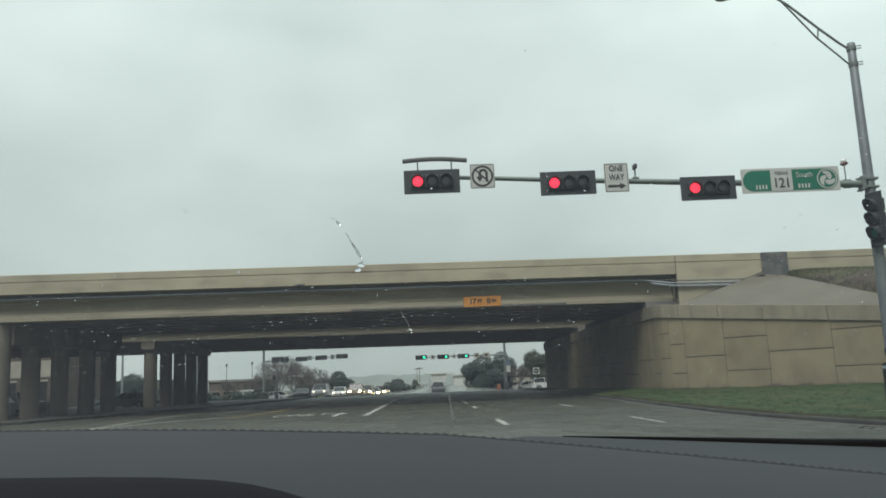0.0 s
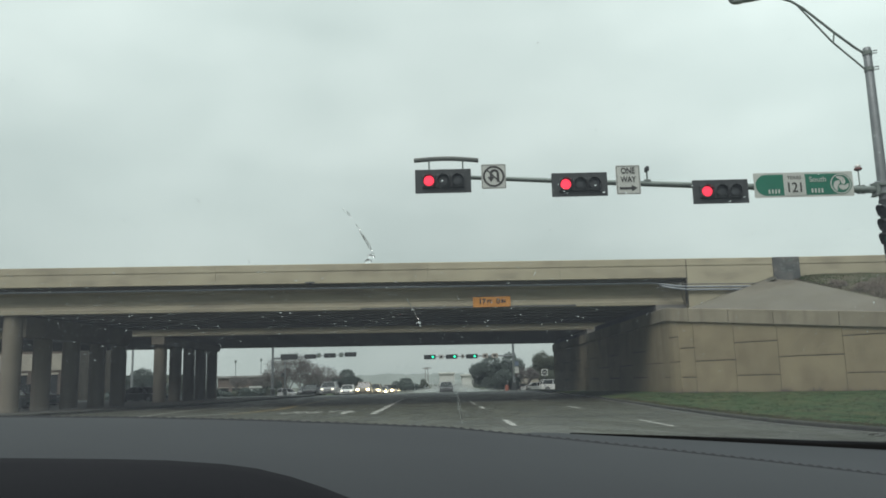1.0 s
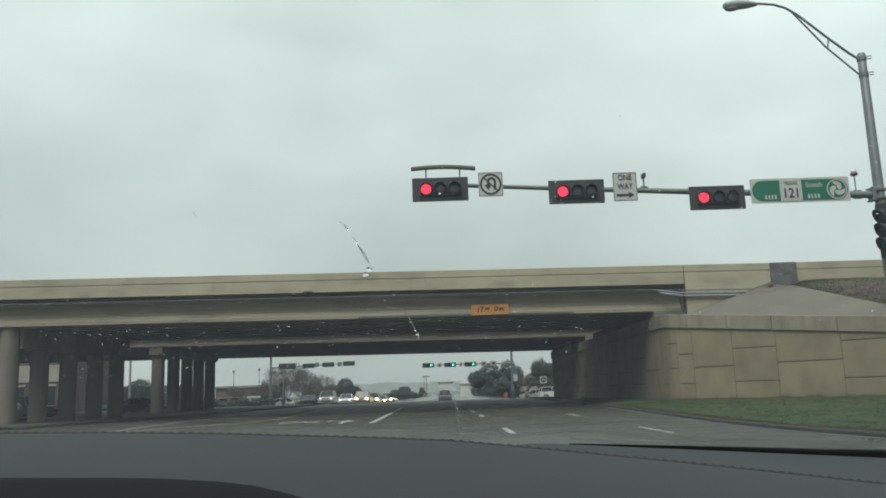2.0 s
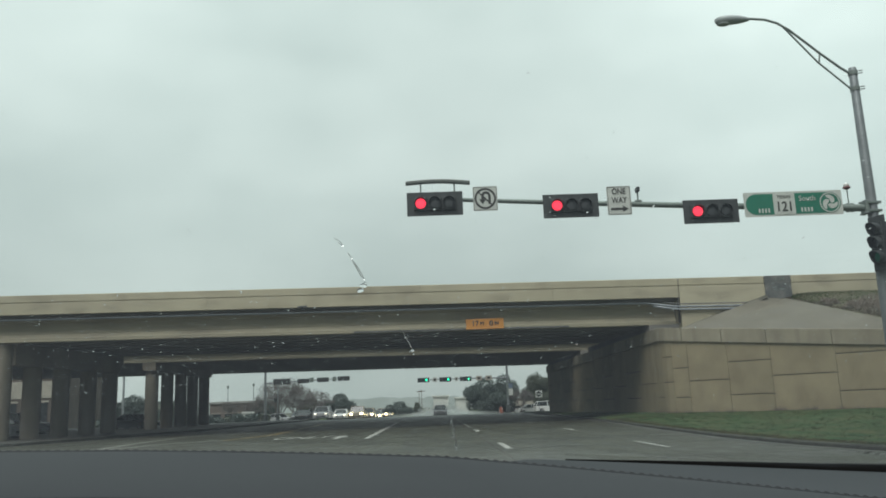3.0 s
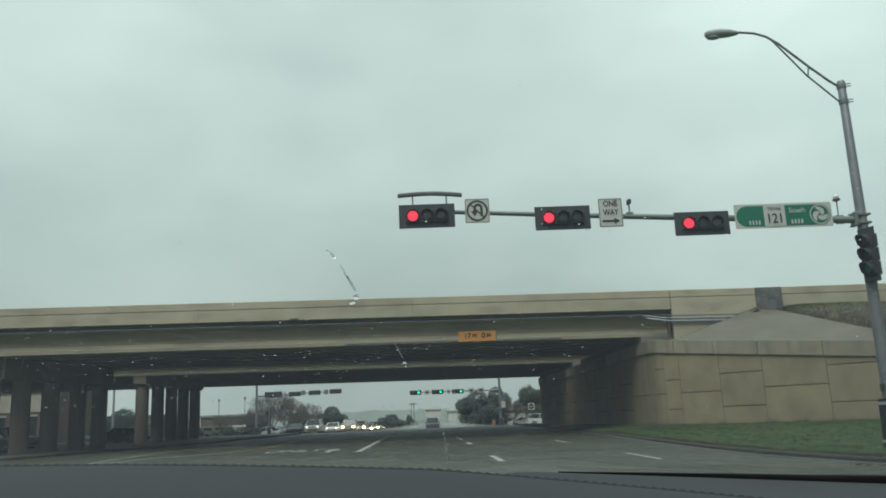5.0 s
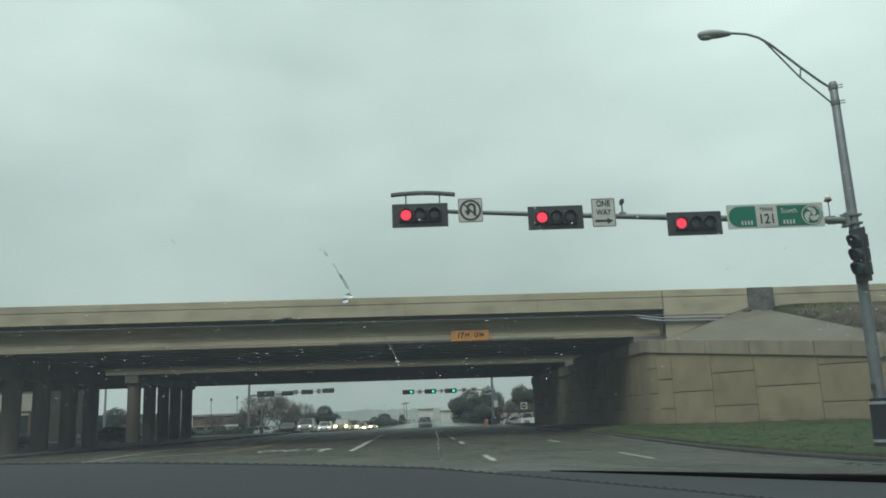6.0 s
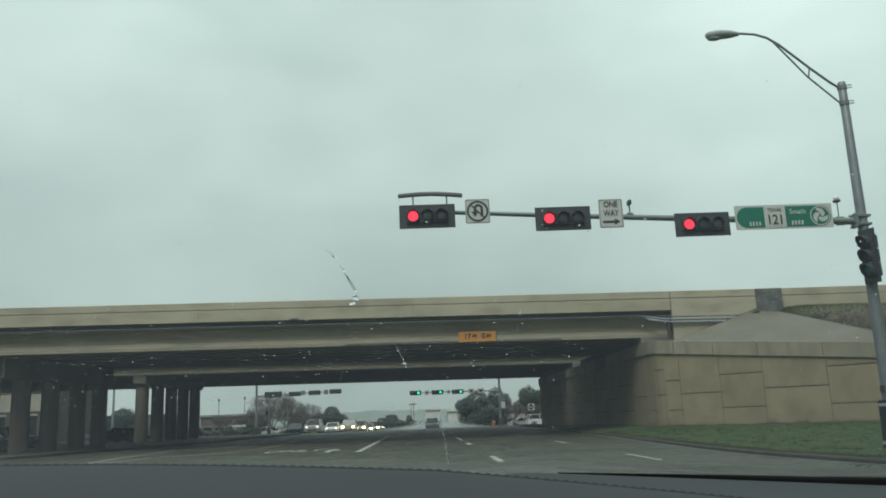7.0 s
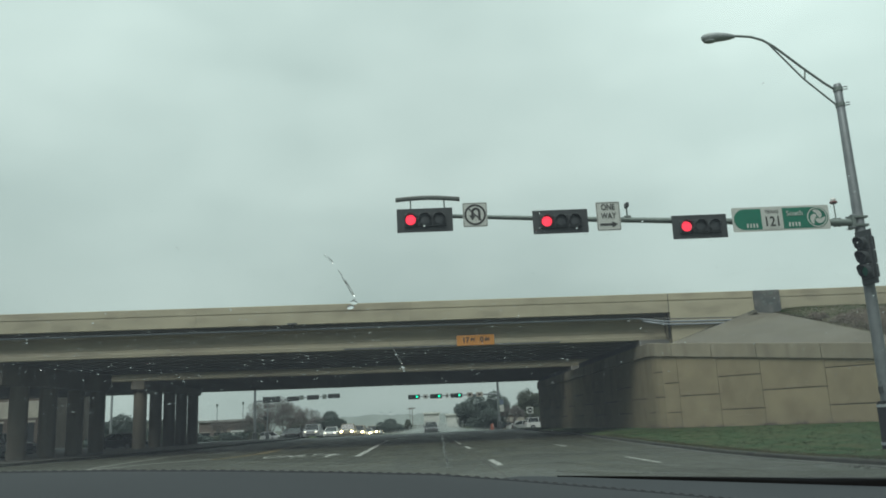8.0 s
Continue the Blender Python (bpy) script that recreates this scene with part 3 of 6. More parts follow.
for k in range(12):
    panel_column(s - 3.2, s, [1.13, 2.66] if k % 2 else [1.9], lambda s: coping_top(s) - 0.63)
    s -= 3.2
COPE = [-41.0 + 3.0 * i for i in range(12)] + [-4.6, -1.9, 0.30, 2.46, 4.72, 7.71, 10.6, 13.5, 15.7]
for a, b in zip(COPE, COPE[1:]):
    bm = wall_band(bmesh.new(), a + 0.014, b - 0.014, lambda s: coping_top(s) - 0.69, coping_top, -0.35, 0.09)
    part("coping", bm, M_COPING, retaining_wall)

# concrete slope paving above the wall, up to the end of the bridge
APEX_L, APEX_R = Vector((18.95, 44.24, 6.50)), Vector((20.05, 44.24, 6.35))
SLOPE_FOOT_L, SLOPE_FOOT_R = Vector((14.0, 44.24, 4.83)), Vector((20.85, 32.2, 3.40))


def slope_edge(q):
    """Side edge of the paved slope, from its top down to the wall."""
    return APEX_R.lerp(SLOPE_FOOT_R, q)


def coping_back(s):
    p, nrm = wall_at(s)
    return Vector((*(p - nrm * 0.30), coping_top(s) - 0.04))


bm = bmesh.new()
N = 14
pairs = [(coping_back(-0.2 + 0.2 * i / N), SLOPE_FOOT_L.lerp(APEX_L, i / N)) for i in range(N)]
pairs += [(coping_back(1.8 * i / 4), APEX_L.lerp(APEX_R, i / 4)) for i in range(4)]
pairs += [(coping_back(1.8 + 9.9 * i / N), slope_edge(i / N)) for i in range(N + 1)]
sheet(bm, [[low.lerp(high, j / 10) for j in range(11)] for low, high in pairs])
part_ob = part("slope_paving", bm, M_RIPRAP)
tagged(part_ob, "grey concrete paved slope beside the bridge abutment", "slope paving", kind="structure")

# raised edge of the paving along the bridge, in a darker concrete
bm = bmesh.new()
rows = []
for _, high in pairs[1:N] + [(coping_back(0), APEX_L)]:
    along = (APEX_L - SLOPE_FOOT_L).normalized()
    run = coping_back(4) - high
    run = (run - along * run.dot(along)).normalized()
    rows.append([high + Vector((0, 0, -0.05)), high + Vector((0, 0, 0.06)), high + run * 0.24 + Vector((0, 0, 0.05)), high + run * 0.40 + Vector((0, 0, -0.03))])
sheet(bm, rows)
tagged(part("trim", bm, M_DARK_EDGE), "dark concrete edge of the paved slope", "edge", kind="structure")

# earth fill behind and beside it
bm = bmesh.new()
prism(bm, [(12.4, 44.9), (75, 44.9), (75, 90.5), (13.3, 90.5), (13.3, 82.9), (12.4, 82.9)], "z", -0.05, 4.8)
prism(bm, [(14.2, 45.0), (75, 45.0), (75, 90.5), (14.2, 90.5)], "z", 4.8, 6.55)
tagged(part("embankment", bm, M_DRYGRASS), "grassed earth fill behind the abutment", "embankment", kind="structure")
bm = bmesh.new()
rows = []
for i in range(25):
    k = i / 24
    edge = slope_edge(k) - Vector((0, 0, 0.015))
    far = Vector((20.4 + 50 * k, 44.45, 6.72 - 0.44 * k))
    row = []
    for j in range(15):
        p = edge.lerp(far, (j / 14) ** 1.4)
        u = (j / 14) ** 1.4
        p.z += 0.35 * max(0.0, min(1.0, (k - 0.2) / 0.4)) * (1 - math.exp(-u * 40)) * (1 - u)
        p.z += 0.10 * min(1, j / 3) * noise.noise(p * 0.7) + 0.45 * math.sin(math.pi * (j / 14) ** 1.4) * k
        row.append(p)
    rows.append(row)
sheet(bm, rows)
BANK_ROWS = rows
BANK = [p for row in rows for p in row]


def bank_z(x, y):
    near = sorted(BANK, key=lambda p: (p.x - x) ** 2 + (p.y - y) ** 2)[:3]
    wts = [1 / (0.05 + math.hypot(p.x - x, p.y - y)) for p in near]
    return sum(p.z * w for p, w in zip(near, wts)) / sum(wts)


tagged(part("grass_bank", bm, M_DRYGRASS, None, "", True), "dry winter grass bank below the parapet", "grass bank", kind="structure")

# grass verge between kerb and wall
bm = bmesh.new()
rows = []
VERGE_Y = [2.6, 3.5, 5, 7, 9] + [11 + 0.6 * i for i in range(56)] + [46, 52, 60, 75, 91]


def kerb_x(y):
    return float(np.interp(y, [p[1] for p in KERB], [p[0] for p in KERB]))


def wall_x(y):
    if y > 41.58:
        return float(np.interp(y, [41.58, 42.4, 43.4, 60.0], [12.95, 12.5, 12.32, 11.95]))
    return min(40.0, 12.915 + (41.58 - y) * 6.5 / 6.8)


def verge_z(x, y):
    k = max(0, min(1, (x - kerb_x(y) - 0.14) / max(0.3, wall_x(y) - kerb_x(y) - 0.14)))
    hollow = 0.20 * math.exp(-((x - 11.62) ** 2 + (y - 20) ** 2) / 1.4)
    rise = 0.235 * max(0.0, min(1.0, (75 - y) / 25))
    return 0.10 + rise * k - hollow + 0.03 * noise.noise(Vector((x * 0.5, y * 0.5, 0)))


for y in VERGE_Y:
    a, b = kerb_x(y) + 0.14, wall_x(y) + 0.03
    rows.append([(a + (b - a) * j / 60, y, verge_z(a + (b - a) * j / 60, y)) for j in range(61)])
sheet(bm, rows)
tagged(part("grass_verge", bm, M_GRASS, None, "", True), "patchy green grass verge below the retaining wall", "grass verge", kind="structure")

# ---- the two overpass bridges ----
GRADE = -0.0092


def lift(x):
    return GRADE * x


PARAPET = [(0.0, 6.72), (0.0, 7.36), (0.05, 7.375), (0.05, 7.40), (0.0, 7.41), (0.0, 7.78), (0.03, 7.80), (0.27, 7.80), (0.30, 7.78), (0.34, 7.0), (0.34, 6.72)]
GIRDER = [(-0.28, 5.27), (0.28, 5.27), (0.28, 5.45), (0.10, 5.68), (0.10, 6.30), (0.24, 6.42), (0.24, 6.52), (-0.24, 6.52), (-0.24, 6.42), (-0.10, 6.30), (-0.10, 5.68), (-0.28, 5.45)]


def bridge(label, y0, y1, girders, columns, col_x, cap, cap_h):
    b = thing("overpass_bridge", label, "bridge", (col_x, (y0 + y1) / 2, 0.13))
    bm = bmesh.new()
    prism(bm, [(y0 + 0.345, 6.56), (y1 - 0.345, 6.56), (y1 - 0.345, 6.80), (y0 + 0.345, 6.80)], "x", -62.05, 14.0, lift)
    part("deck", bm, M_SOFFIT_SHADED, b)
    # parapets in cast lengths with open joints
    cuts = [-85, -62, -48, -36, -24.3, -12.2, -0.4, 7.0, 14.06]
    for side, yy, sg in (("near", y0, 1), ("far", y1, -1)):
        for x0, x1 in zip(cuts, cuts[1:]):
            bm = bmesh.new()
            prism(bm, [(yy + sg * a, z) for a, z in PARAPET], "x", x0 + 0.005, x1 - 0.005, lift)
            part("parapet", bm, M_CONC, b)
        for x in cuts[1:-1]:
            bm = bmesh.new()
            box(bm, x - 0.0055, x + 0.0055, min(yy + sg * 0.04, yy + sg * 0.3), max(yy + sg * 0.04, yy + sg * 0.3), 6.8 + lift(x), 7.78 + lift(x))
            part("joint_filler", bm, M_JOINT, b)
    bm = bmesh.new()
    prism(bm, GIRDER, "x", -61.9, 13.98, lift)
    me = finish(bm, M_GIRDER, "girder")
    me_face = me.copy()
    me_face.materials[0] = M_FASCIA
    # outer girder takes the lit colour, inner ones the shaded copy
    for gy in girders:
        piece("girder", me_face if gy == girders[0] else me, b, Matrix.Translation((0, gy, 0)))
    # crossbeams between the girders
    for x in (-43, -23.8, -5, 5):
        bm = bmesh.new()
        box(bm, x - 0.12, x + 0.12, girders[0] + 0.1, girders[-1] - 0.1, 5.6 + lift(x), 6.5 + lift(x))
        part("diaphragm", bm, M_SOFFIT_SHADED, b)
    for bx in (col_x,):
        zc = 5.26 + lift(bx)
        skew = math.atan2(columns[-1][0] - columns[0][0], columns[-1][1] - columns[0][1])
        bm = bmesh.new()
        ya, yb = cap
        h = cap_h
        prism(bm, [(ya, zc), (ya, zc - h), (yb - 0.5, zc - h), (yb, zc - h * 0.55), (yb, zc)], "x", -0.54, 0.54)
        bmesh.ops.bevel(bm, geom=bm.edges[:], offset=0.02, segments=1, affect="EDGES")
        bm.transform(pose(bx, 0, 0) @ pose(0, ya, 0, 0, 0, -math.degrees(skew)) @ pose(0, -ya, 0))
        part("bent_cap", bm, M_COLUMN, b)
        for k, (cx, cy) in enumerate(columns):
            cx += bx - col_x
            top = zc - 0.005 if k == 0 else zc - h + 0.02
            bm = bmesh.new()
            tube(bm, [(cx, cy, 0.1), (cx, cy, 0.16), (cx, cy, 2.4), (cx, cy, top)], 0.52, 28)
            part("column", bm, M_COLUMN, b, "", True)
    return b


# deck is lengthened unseen past its last girder, to shade the abutment wall
near_bridge = bridge("tan concrete girder bridge with solid parapet over the road", 44.2, 62.4, [45.12 + 2.16 * i for i in range(7)],
                     [(-23.9, 45.5), (-23.5, 48.2), (-23.2, 51.3), (-22.85, 54.5), (-22.6, 57.5)], -23.75, (45.6, 58.1), 1.2)
bridge("parallel tan concrete girder bridge behind the first one", 65.0, 91.0, [66.3 + 2.36 * i for i in range(11)],
                    [(-22.83, y) for y in (66.8, 70.7, 74.5, 78.2, 82.1)], -22.83, (66.05, 83.3), 0.66)

# abutment back walls, where the girders end
for y0, y1 in ((44.55, 62.4), (65.5, 82.8), (82.81, 90.7)):
    bm = bmesh.new()
    prism(bm, [(y0, 3.9), (y1, 3.9), (y1, 6.76), (y0, 6.76)], "x", 14.05, 14.6, lift)
    tagged(part("abutment_wall", bm, M_CONC), "tan concrete wall at the bridge end", "abutment", kind="structure")
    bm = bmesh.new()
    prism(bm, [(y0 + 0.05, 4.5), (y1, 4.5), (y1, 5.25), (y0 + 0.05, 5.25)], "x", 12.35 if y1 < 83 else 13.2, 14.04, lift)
    tagged(part("bearing_shelf", bm, M_SOFFIT_SHADED), "concrete shelf that carries the girder ends", "abutment", kind="structure")

# unseen far ends of both bridges: wall and fill added to block low light
bm = bmesh.new()
prism(bm, [(44.6, -0.05), (90.6, -0.05), (90.6, 6.5), (44.6, 6.5)], "x", -62.0, -61.4)
tagged(part("abutment_wall", bm, M_CONC), "tan concrete wall at the bridge end", "abutment", kind="structure")
bm = bmesh.new()
prism(bm, [(-120, 44.7), (-62.01, 44.7), (-62.01, 90.5), (-120, 90.5)], "z", -0.05, 6.6)
tagged(part("embankment", bm, M_DRYGRASS), "grassed earth fill behind the abutment", "embankment", kind="structure")

# road slab on the fill, level with the decks
for y0, y1 in ((44.62, 62.1), (65.4, 90.4)):
    bm = bmesh.new()
    box(bm, 14.62, 75, y0, y1, 6.54, 6.66)
    tagged(part("road", bm, M_ISLAND), "grey concrete approach road behind the bridge end", "road", kind="structure")

# parapet carried on over the approach
approach = thing("approach_parapet", "pale tan concrete parapet above the paved slope", "parapet", (30, 44.3, 6.4), kind="structure")
bm = bmesh.new()
prism(bm, PARAPET[1:-1] + [(0.34, 4.9), (0.0, 4.9)], "x", 14.10, 18.93, lift)
bm.transform(Matrix.Translation((0, 44.2, 0)))
part("parapet", bm, M_CONC, approach)
bm = bmesh.new()
prism(bm, PARAPET[1:-1] + [(0.34, 6.2), (0.0, 6.2)], "x", 20.45, 80.0, lambda x: -0.0085 * 20.45 - 0.003 * (x - 20.45))
bm.transform(Matrix.Translation((0, 44.25, 0)))
part("parapet", bm, M_CONC, approach)
bm = bmesh.new()
box(bm, 18.94, 20.43, 44.12, 44.58, 6.3, 7.62, 0.03)
part("end_block", bm, M_STAINED, approach, "dark stained end block with pale patches")
# dark bars in place of the shadowed gap where the girders end
bm = bmesh.new()
box(bm, 14.0, 14.05, 44.24, 44.5, 5.15, 6.6)
box(bm, 14.06, 14.1, 44.21, 44.5, 6.6, 7.64)
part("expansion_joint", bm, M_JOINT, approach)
bm = bmesh.new()
prism(bm, [(44.832, 5.275), (44.845, 5.275), (44.845, 5.37), (44.832, 5.37)], "x", -4.2, 7.9, lift)
tagged(part("scuff", bm, M_STAINED, near_bridge), "dark scuffed strip along the girder edge")
bm = bmesh.new()
box(bm, -7.22, -6.68, 44.17, 44.199, 6.775, 6.87, 0.012)
tube(bm, [(-6.95, 44.30, 6.78), (-6.95, 44.30, 6.62)], 0.06, 10)
part("drain_outlet", bm, M_STAINED, near_bridge, "dark stained drain outlet")
bm = bmesh.new()
rng = random.Random(3)
for i in range(9):
    x, z = 19.05 + 1.15 * rng.random(), 6.75 + 0.7 * rng.random()
    box(bm, x, x + 0.06 + 0.16 * rng.random(), 44.112, 44.125, z, z + 0.04 + 0.08 * rng.random())
part("paint_patch", bm, M_GALV_DARK, approach, "faded pale paint patches")

# conduits along the girder
conduit = thing("conduit", "pair of grey steel conduits clipped along the bridge girder", "conduit", (0, 44.55, 6.6))
a = [(x, 44.46, 6.46 + lift(x)) for x in range(-60, 12, 6)]
part("pipe", tube(bmesh.new(), a + [(12.2, 44.46, 6.35), (12.8, 44.36, 6.26), (13.4, 44.1, 6.12), (14.0, 44.06, 6.06), (17.6, 44.06, 6.0)], 0.05, 8), M_PIPE, conduit, "", True)
part("pipe", tube(bmesh.new(), [(12.6, 44.52, 6.20), (13.2, 44.12, 6.02), (14.0, 44.06, 5.90), (17.2, 44.06, 5.84)], 0.055, 8), M_PIPE, conduit, "", True)
part("pipe", tube(bmesh.new(), [(13.3, 44.10, 6.30), (14.0, 44.06, 6.21), (17.9, 44.06, 6.15)], 0.03, 6), M_STAINED, conduit, "", True)
for x in range(-60, 11, 4):
    bm = bmesh.new()
    box(bm, x - 0.025, x + 0.025, 44.50, 44.56, 6.40 + lift(x), 6.60 + lift(x))
    part("clip", bm, M_PIPE, conduit)

clearance = thing("clearance_sign", "orange-yellow clearance sign with black lettering on the girder", "sign", (3.15, 44.86, 5.55))
bm = bmesh.new()
box(bm, 2.11, 4.22, 44.74, 44.78, 5.27, 5.84, 0.01)
part("plate", bm, M_SIGNORANGE, clearance)
for s, size, x in (("17", 0.40, 2.62), ("FT", 0.24, 3.02), ("0", 0.40, 3.52), ("IN", 0.24, 3.82)):
    part("lettering", letters(s, size, facing(x, 44.734, 5.57), bold=0.014), M_SIGNBLACK, clearance, "black letters")
for x in (2.5, 3.8):
    bm = bmesh.new()
    box(bm, x - 0.03, x + 0.03, 44.78, 44.87, 5.3, 5.8)
    part("bracket", bm, M_GALV, clearance)

# ---- near signal mast ----
mast = thing("signal_mast", "grey galvanised steel traffic signal mast with street lamp arm", "signal mast", (11.62, 20.0, 0.2))
part("pole", tube(bmesh.new(), [(11.62, 20, -0.05), (11.62, 20, 1.0), (11.62, 20, 5.0), (11.62, 20, 9.62), (11.62, 20, 9.66)], [0.155, 0.152, 0.135, 0.105, 0.09], 20), M_GALV, mast, "", True)
bm = bmesh.new()
tube(bm, [(11.62, 20, -0.14), (11.62, 20, -0.10), (11.62, 20, 0.02), (11.62, 20, 0.06), (11.62, 20, 1.12), (11.62, 20, 1.19), (11.62, 20, 1.20)], [0.31, 0.31, 0.31, 0.275, 0.255, 0.235, 0.17], 20)
part("base_sleeve", bm, M_RUBBER, mast, "black base sleeve", True)
for z in (0.13, 1.05):
    part("band", tube(bmesh.new(), [(11.62, 20, z), (11.62, 20, z + 0.07)], 0.285 if z < 0.5 else 0.262, 20), M_LAMP, mast, "pale band")
ARM = [(-0.35 + 11.8 * k, 20.0, 6.45 - 0.66 * k - 0.10 * math.sin(math.pi * k) * 0.3) for k in [i / 12 for i in range(13)]]
part("mast_arm", tube(bmesh.new(), ARM, [0.048 + 0.047 * i / 12 for i in range(13)], 14), M_GALV_DARK, mast, "", True)
bm = bmesh.new()
box(bm, 11.38, 11.48, 19.86, 20.14, 5.62, 5.98, 0.02)
box(bm, 11.44, 11.79, 19.84, 20.16, 5.66, 5.72, 0.01)
box(bm, 11.44, 11.79, 19.84, 20.16, 5.88, 5.94, 0.01)
part("arm_clamp", bm, M_GALV_DARK, mast)
for k in range(4):
    part("bolt", tube(bmesh.new(), [(11.35, 19.88 + 0.24 * (k % 2), 5.64 + 0.32 * (k // 2)), (11.48, 19.88 + 0.24 * (k % 2), 5.64 + 0.32 * (k // 2))], 0.025, 6), M_GALV, mast)
UP = [(11.55, 20, 9.50), (11.30, 20, 9.68), (10.79, 20, 10.12), (10.25, 20, 10.62), (10.03, 20, 10.82), (9.74, 20, 11.02), (9.42, 20, 11.13), (9.0, 20, 11.17), (8.6, 20, 11.17)]
part("lamp_arm", tube(bmesh.new(), UP, 0.033, 10), M_GALV_DARK, mast, "", True)
part("brace", tube(bmesh.new(), [(11.56, 20, 9.02), (10.72, 20, 9.85), (10.02, 20, 10.74), (9.90, 20, 10.89)], 0.024, 8), M_GALV_DARK, mast, "", True)
part("strut", tube(bmesh.new(), [(10.80, 20, 10.12), (10.75, 20, 9.84)], 0.022, 6), M_GALV_DARK, mast)
for z in (9.05, 9.5):
    part("lamp_collar", tube(bmesh.new(), [(11.62, 20, z - 0.05), (11.62, 20, z + 0.06)], 0.125, 14), M_GALV_DARK, mast)
    bm = bmesh.new()
    for dz in (-0.03, 0.04):
        tube(bm, [(11.72, 19.9, z + dz), (11.82, 19.88, z + dz)], 0.016, 6)
    part("bolt", bm, M_GALV, mast)
# cobra-head lamp
bm = bmesh.new()
rings = []
for k, (x, hw, up, dn) in enumerate([(8.98, 0.05, 0.04, 0.05), (8.88, 0.085, 0.07, 0.08), (8.70, 0.13, 0.10, 0.115), (8.45, 0.155, 0.115, 0.14), (8.25, 0.155, 0.10, 0.155), (8.12, 0.12, 0.07, 0.14), (8.06, 0.05, 0.02, 0.09)]):
    rings.append([(x, 20 + hw * math.cos(a), 11.16 + (up if math.sin(a) > 0 else dn) * math.sin(a)) for a in [2 * math.pi * i / 16 for i in range(16)]])
lamp_head = part("lamp_head", loft(bm, rings), M_LAMP, mast, "grey cobra-head lamp", True)
bm = bmesh.new()
rings = [[(8.28 + r * 0.19 * math.cos(a), 20 + r * 0.12 * math.sin(a), z) for a in [2 * math.pi * i / 16 for i in range(16)]] for r, z in ((1, 11.06), (0.9, 11.015), (0.5, 10.99))]
part("lens", loft(bm, rings), M_LAMP, lamp_head, "pale lamp lens", True)
# push button and its bracket on the pole
bm = bmesh.new()
box(bm, 11.38, 11.46, 19.82, 19.92, 1.38, 1.56, 0.015)
tube(bm, [(11.40, 19.86, 1.33), (11.37, 19.84, 1.50), (11.46, 19.88, 1.68)], 0.012, 6)
part("push_button", bm, M_BLACK, mast, "black push button")


def lens_disc(x, y, z, r, depth, n=20):
    bm = bmesh.new()
    rings = [[(x + q * r * math.cos(a), yy, z + q * r * math.sin(a)) for a in [2 * math.pi * i / n for i in range(n)]] for q, yy in ((1.0, y), (0.92, y - depth * 0.6), (0.55, y - depth))]
    return loft(bm, rings)


def visor_tube(x, y, z, r, length, n=20):
    """A tunnel visor, cut away below, standing out towards -y."""
    bm = bmesh.new()
    arc = [math.radians(-60 + 300 * i / n) for i in range(n + 1)]
    for r0, r1 in ((r, r + 0.006),):
        a = [(x + r0 * math.cos(t), z + r0 * math.sin(t)) for t in arc]
        b = [(x + r1 * math.cos(t), z + r1 * math.sin(t)) for t in arc]
        ln = [length * (0.55 + 0.45 * max(0, math.sin(t))) for t in arc]
        for i in range(n):
            v = []
            for (px_, pz_), l in ((a[i], ln[i]), (a[i + 1], ln[i + 1]), (b[i + 1], ln[i + 1]), (b[i], ln[i])):
                v.append((bm.verts.new((px_, y, pz_)), bm.verts.new((px_, y - l, pz_))))
            for j in range(4):
                bm.faces.new((v[j][0], v[(j + 1) % 4][0], v[(j + 1) % 4][1], v[j][1]))
            bm.faces.new([q[1] for q in v])
    return bm


def signal_head(label, at, lit, mat, w=1.42, h=0.62, vertical=False, back=False):
    """A three-lens head with backplate, facing -y, centred on at. lit: index of the lens that glows."""
    s = thing("traffic_signal", label, "traffic signal", at, "traffic signals")
    x, y, z = at
    bm = bmesh.new()
    a, b = (h, w) if vertical else (w, h)
    box(bm, x - a / 2, x + a / 2, y - 0.012, y + 0.012, z - b / 2, z + b / 2, 0.01)
    part("backplate", bm, M_BLACK, s, "black backplate")
    for k in (-1, 0, 1):
        cx, cz = (x, z - 0.36 * k) if vertical else (x + 0.36 * k, z)
        bm = bmesh.new()
        box(bm, cx - 0.172, cx + 0.172, y - 0.07, y + 0.17, cz - 0.172, cz + 0.172, 0.025)
        sec = part("housing", bm, M_BLACK, s)
        if not back:
            on = k + 1 == lit
            part("lens", lens_disc(cx, y - 0.071, cz, 0.13, 0.03), mat if on else M_LENS_OFF, sec, "glowing lens" if on else "unlit dark lens", True)
            part("visor", visor_tube(cx, y - 0.07, cz, 0.152, 0.24 if vertical else 0.11), M_BLACK, sec)
    bm = bmesh.new()
    box(bm, x - 0.05, x + 0.05, y + 0.16, y + 0.26, z - 0.16, z + 0.16, 0.01)
    part("bracket", bm, M_GALV_DARK, s)
    return s


RED_LABEL = "black horizontal signal head showing red on the mast arm"
signal_head("black horizontal signal head showing red below a detector bar", (0.27, 19.72, 6.215), 0, M_RED)
signal_head(RED_LABEL, (3.73, 19.72, 6.045), 0, M_RED)
signal_head(RED_LABEL, (7.30, 19.72, 5.775), 0, M_RED)

# vertical head on the pole, turned to the crossing road
side_head = signal_head("black vertical signal head on the pole, turned aside", (0, 0, 0), 2, M_GREEN_DIM, vertical=True, h=0.50, w=1.40)
side_head.matrix_basis = pose(11.50, 19.70, 4.80, 0, 0, -72)

bar = thing("detector_bar", "dark curved bar on two short posts above a signal head", "detector", (0.37, 19.8, 6.62))
bm = bmesh.new()
rings = []
